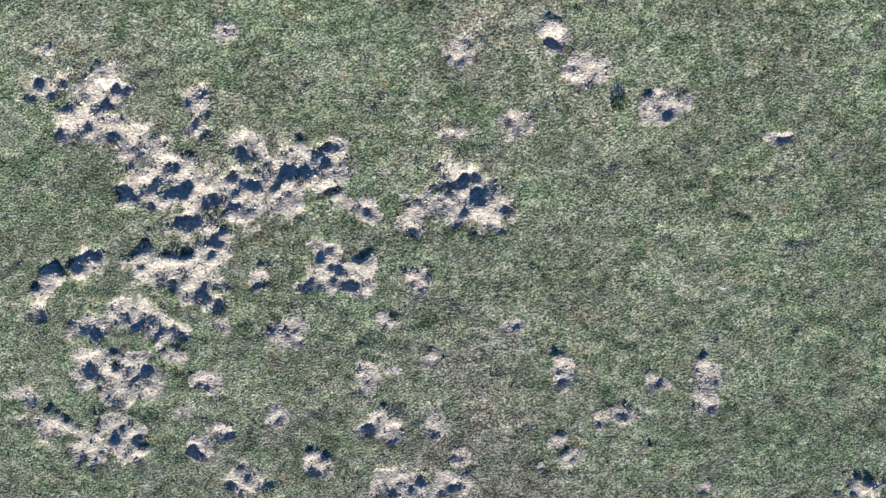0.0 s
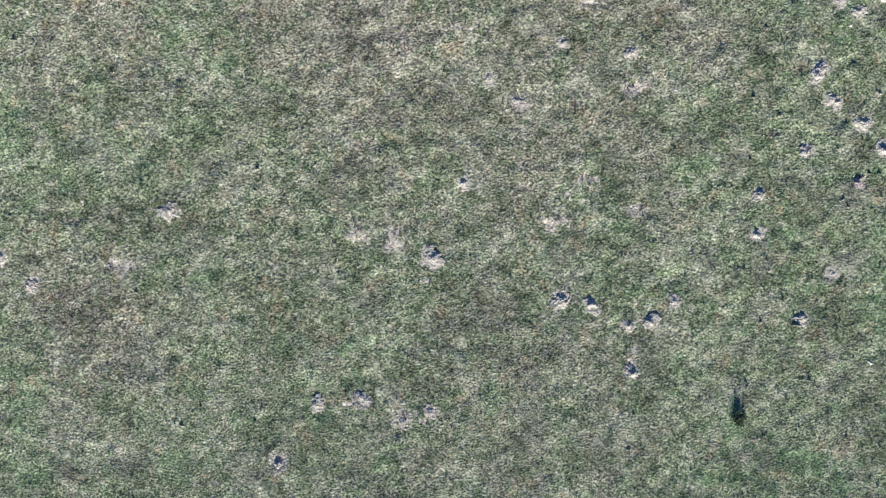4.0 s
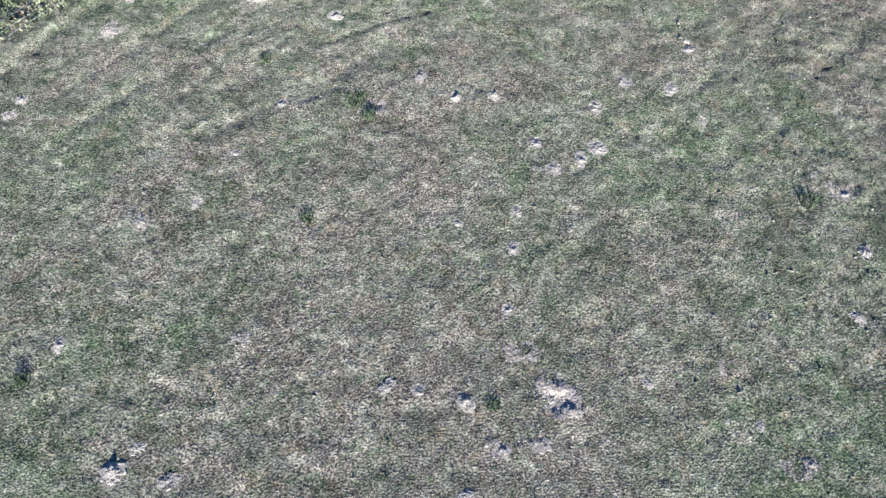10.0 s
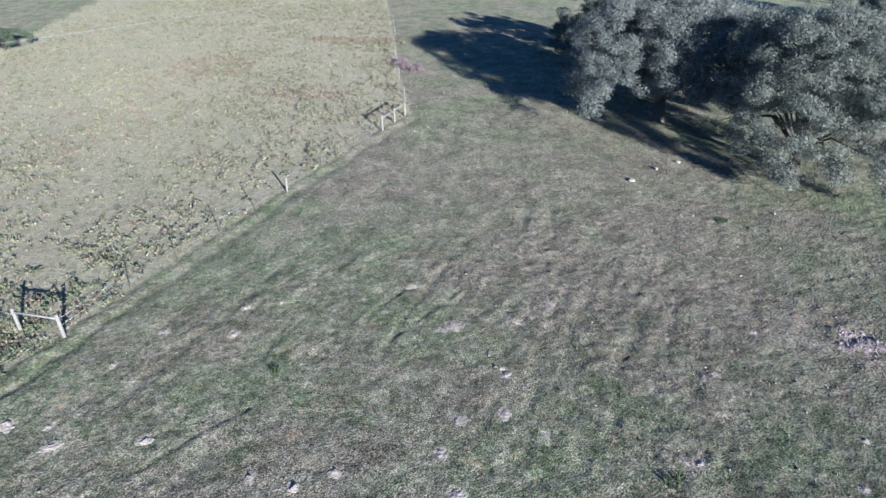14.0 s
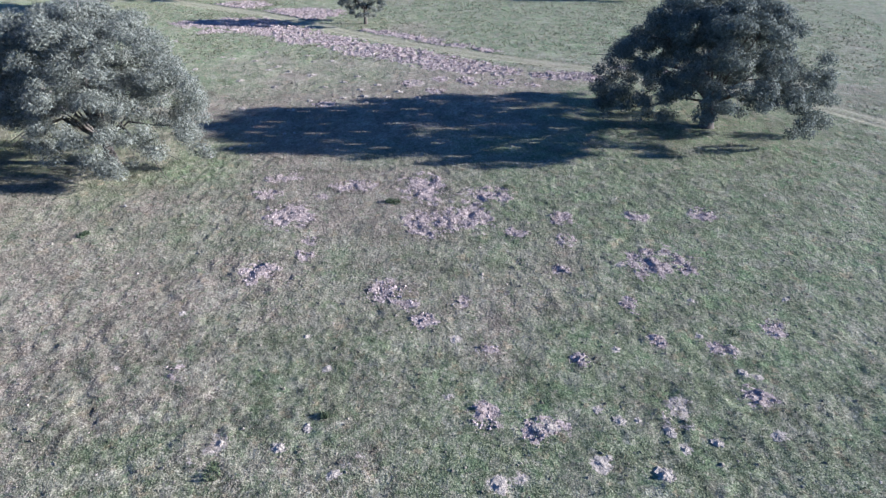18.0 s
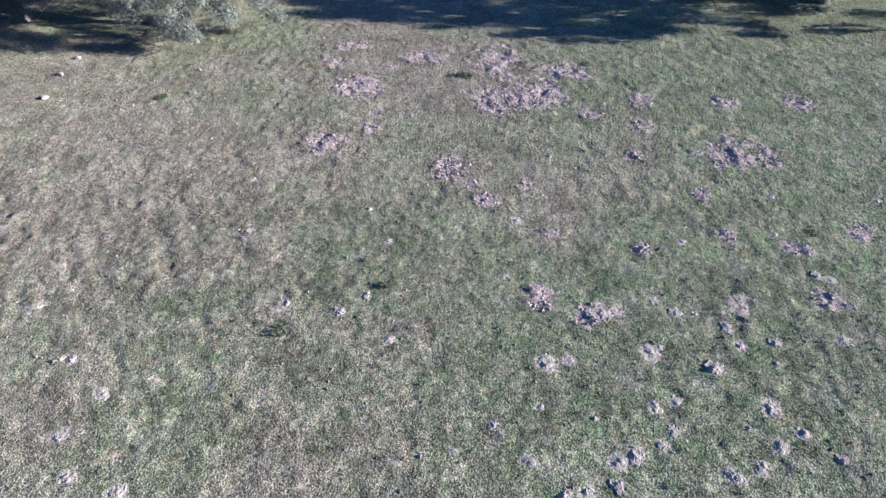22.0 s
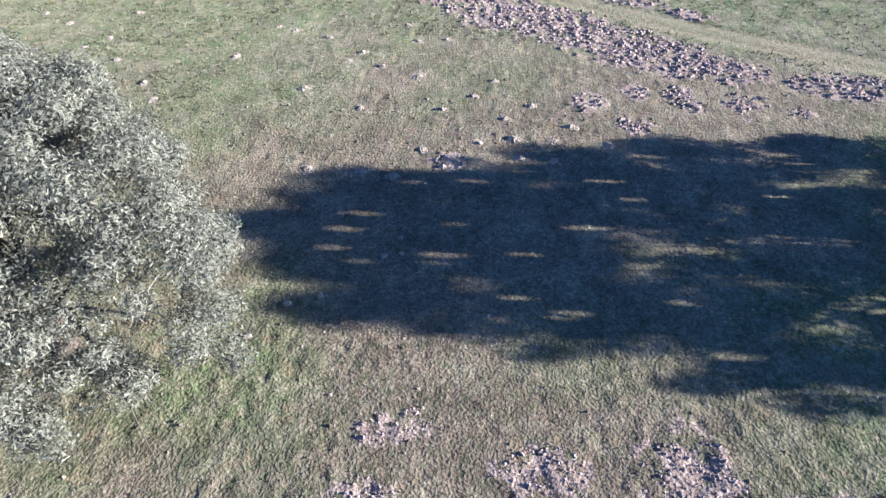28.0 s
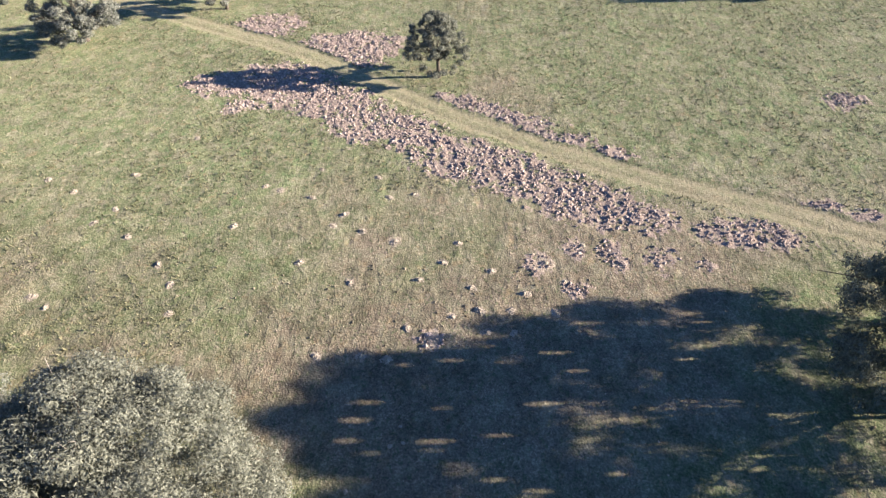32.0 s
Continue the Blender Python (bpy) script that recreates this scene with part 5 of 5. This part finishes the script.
fence([(-33.02, 60.58), (-31.78, 62.95), (-30.99, 67.3), (-29.89, 70.59), (-28.87, 74.65), (-27.54, 78.06), (-26.58, 79.46), (-25.89, 81.76), (-24.32, 85.45), (-23.82, 87.73), (-22.91, 92.26)], [(-35, 55), (-21.6, 97)], 1.05, 0.055, POST_WOOD, "old pale wooden post fence across the pasture", (0.5, 0.9), "field fences")

# ---- an overhead line in the west ----
line = empty("overhead_line", -52, 43.7, 0, "thin grey overhead cable on two wooden poles", "power line")
for ex, ey in ((-52, 43.7), (150, 141.2)):
    p = link("pole", tubes("pole", [([(0, 0, -0.5), (0, 0, 4), (0, 0, 8.6)], [0.15, 0.13, 0.11])], 8), BARK, line)
    p.location = (ex + 52, ey - 43.7, 0)
cable = [tuple(Vector((0, 0, 8.4)).lerp(Vector((202, 97.5, 8.4)), k / 24) - Vector((0, 0, 1.2 * (1 - (k / 12 - 1) ** 2)))) for k in range(25)]
link("cable", tubes("cable", [(cable, [0.012] * 25)], 5), WIRE, line)
# ---- small things on the ground ----
def mound_mesh(seed):
    """A low crumbling mound of several lumps with a ragged foot."""
    r = np.random.default_rng(seed)
    rings, seg = 8, 22
    bumps = [(r.uniform(-0.16, 0.16), r.uniform(-0.16, 0.16), r.uniform(0.02, 0.06), r.uniform(0.05, 0.10)) for _ in range(9)]
    foot = [1 + 0.30 * math.sin(2 * a + seed) + r.uniform(-0.33, 0.33) for a in np.linspace(0, 6.28, seg)]
    verts, faces = [(0, 0, sum(h * math.exp(-(bx * bx + by * by) / w ** 2) for bx, by, h, w in bumps))], []
    for k in range(1, rings + 1):
        q = k / rings
        for s in range(seg):
            a = 2 * math.pi * s / seg + 0.13 * (k % 2)
            rad = 0.30 * q * (1 + (foot[s] - 1) * q)
            x, y = rad * math.cos(a), rad * math.sin(a)
            z = sum(h * math.exp(-((x - bx) ** 2 + (y - by) ** 2) / w ** 2) for bx, by, h, w in bumps) * (1 - q * q) + r.uniform(-0.012, 0.022)
            verts.append((x, y, z if k < rings else -0.04))
    for s in range(seg):
        faces.append((0, 1 + s, 1 + (s + 1) % seg))
    for k in range(rings - 1):
        for s in range(seg):
            a, b = 1 + k * seg + s, 1 + k * seg + (s + 1) % seg
            faces.append((a, a + seg, b + seg, b))
    me = bpy.data.meshes.new("sand_mound")
    me.from_pydata(verts, [], faces)
    me.materials.append(MOUND_SOIL)
    return me


mound_kinds = [mound_mesh(k) for k in range(8)]
for k, (hx, hy, ha, hb) in enumerate(MOUNDS):
    ob = tagged(new("sand_mound", mound_kinds[k % 8]), "small pale crumbling mound of sandy soil on the turf", "mound", "sandy mounds")
    s = min(max(ha, 0.17), 0.34) / 0.27
    ob.matrix_world = pose(hx, hy, at(hx, hy), 0, 0, random.uniform(0, 360)) @ Matrix.Diagonal((s * random.uniform(0.85, 1.15), s * random.uniform(0.85, 1.1), s * random.uniform(0.42, 0.75) * (1.8 if hx > 45 else 1.0), 1))
for k, (hx, hy, ha, hb) in enumerate(TUFTS):
    base = np.array([[0.0, 0.0, -0.02]])
    ob = link("grass_tussock", blades("grass_tussock", base, 170, 0.22, 0.03, (0.05, 1.2), rng, 1.0 * ha), LIVE_GREEN)
    tagged(ob, "thick tuft of green grass standing above the turf", "grass tuft", "green tufts")
    ob.location = (hx, hy, at(hx, hy))
brush = np.column_stack([25.6 + rng.normal(0, 0.7, 60), 70.8 + rng.normal(0, 1.3, 60), np.zeros(60)])
brush[:, 2] = height(brush[:, 0], brush[:, 1]) - 0.02
tagged(link("brush_pile", blades("brush_pile", brush, 26, 0.8, 0.05, (0.1, 1.3), rng, 0.3), PINK_BRUSH), "pinkish dry brush heaped at the fence corner", "brush pile")


def stone_mesh(seed):
    """A weathered field stone, flat underneath."""
    r = np.random.default_rng(seed)
    bm = bmesh.new()
    bmesh.ops.create_icosphere(bm, subdivisions=2, radius=1.0)
    facets = [(Vector(r.normal(size=3)).normalized(), r.uniform(0.62, 0.9)) for _ in range(9)]
    for v in bm.verts:
        for n0, d0 in facets:
            over_by = v.co.dot(n0) - d0
            if over_by > 0:
                v.co -= n0 * over_by
        v.co += Vector(r.normal(0, 0.025, 3))
        v.co.z *= 0.62
    me = bpy.data.meshes.new("field_stone")
    bm.to_mesh(me)
    bm.free()
    me.materials.append(STONE)
    return me


STONES = [(29.7, 33.3, 0.28), (32.8, 34.4, 0.26), (35.3, 34.8, 0.24), (35.2, 25.3, 0.14), (45.8, 21.9, 0.22), (45.1, 23.9, 0.16), (43.8, 22.8, 0.18), (46.5, 20.6, 0.2),
          (49.8, 17.7, 0.16), (49.5, 18.5, 0.2), (50.9, 18.0, 0.14)]
stone_kinds = [stone_mesh(k) for k in range(5)]
for k, (hx, hy, size) in enumerate(STONES):
    ob = tagged(new("field_stone", stone_kinds[k % 5]), "pale weathered stone lying in the grass by the oaks", "stone", "field stones")
    ob.matrix_world = pose(hx, hy, at(hx, hy) + 0.2 * size, 0, 0, 77 * k) @ Matrix.Diagonal((size, 0.75 * size, size, 1))
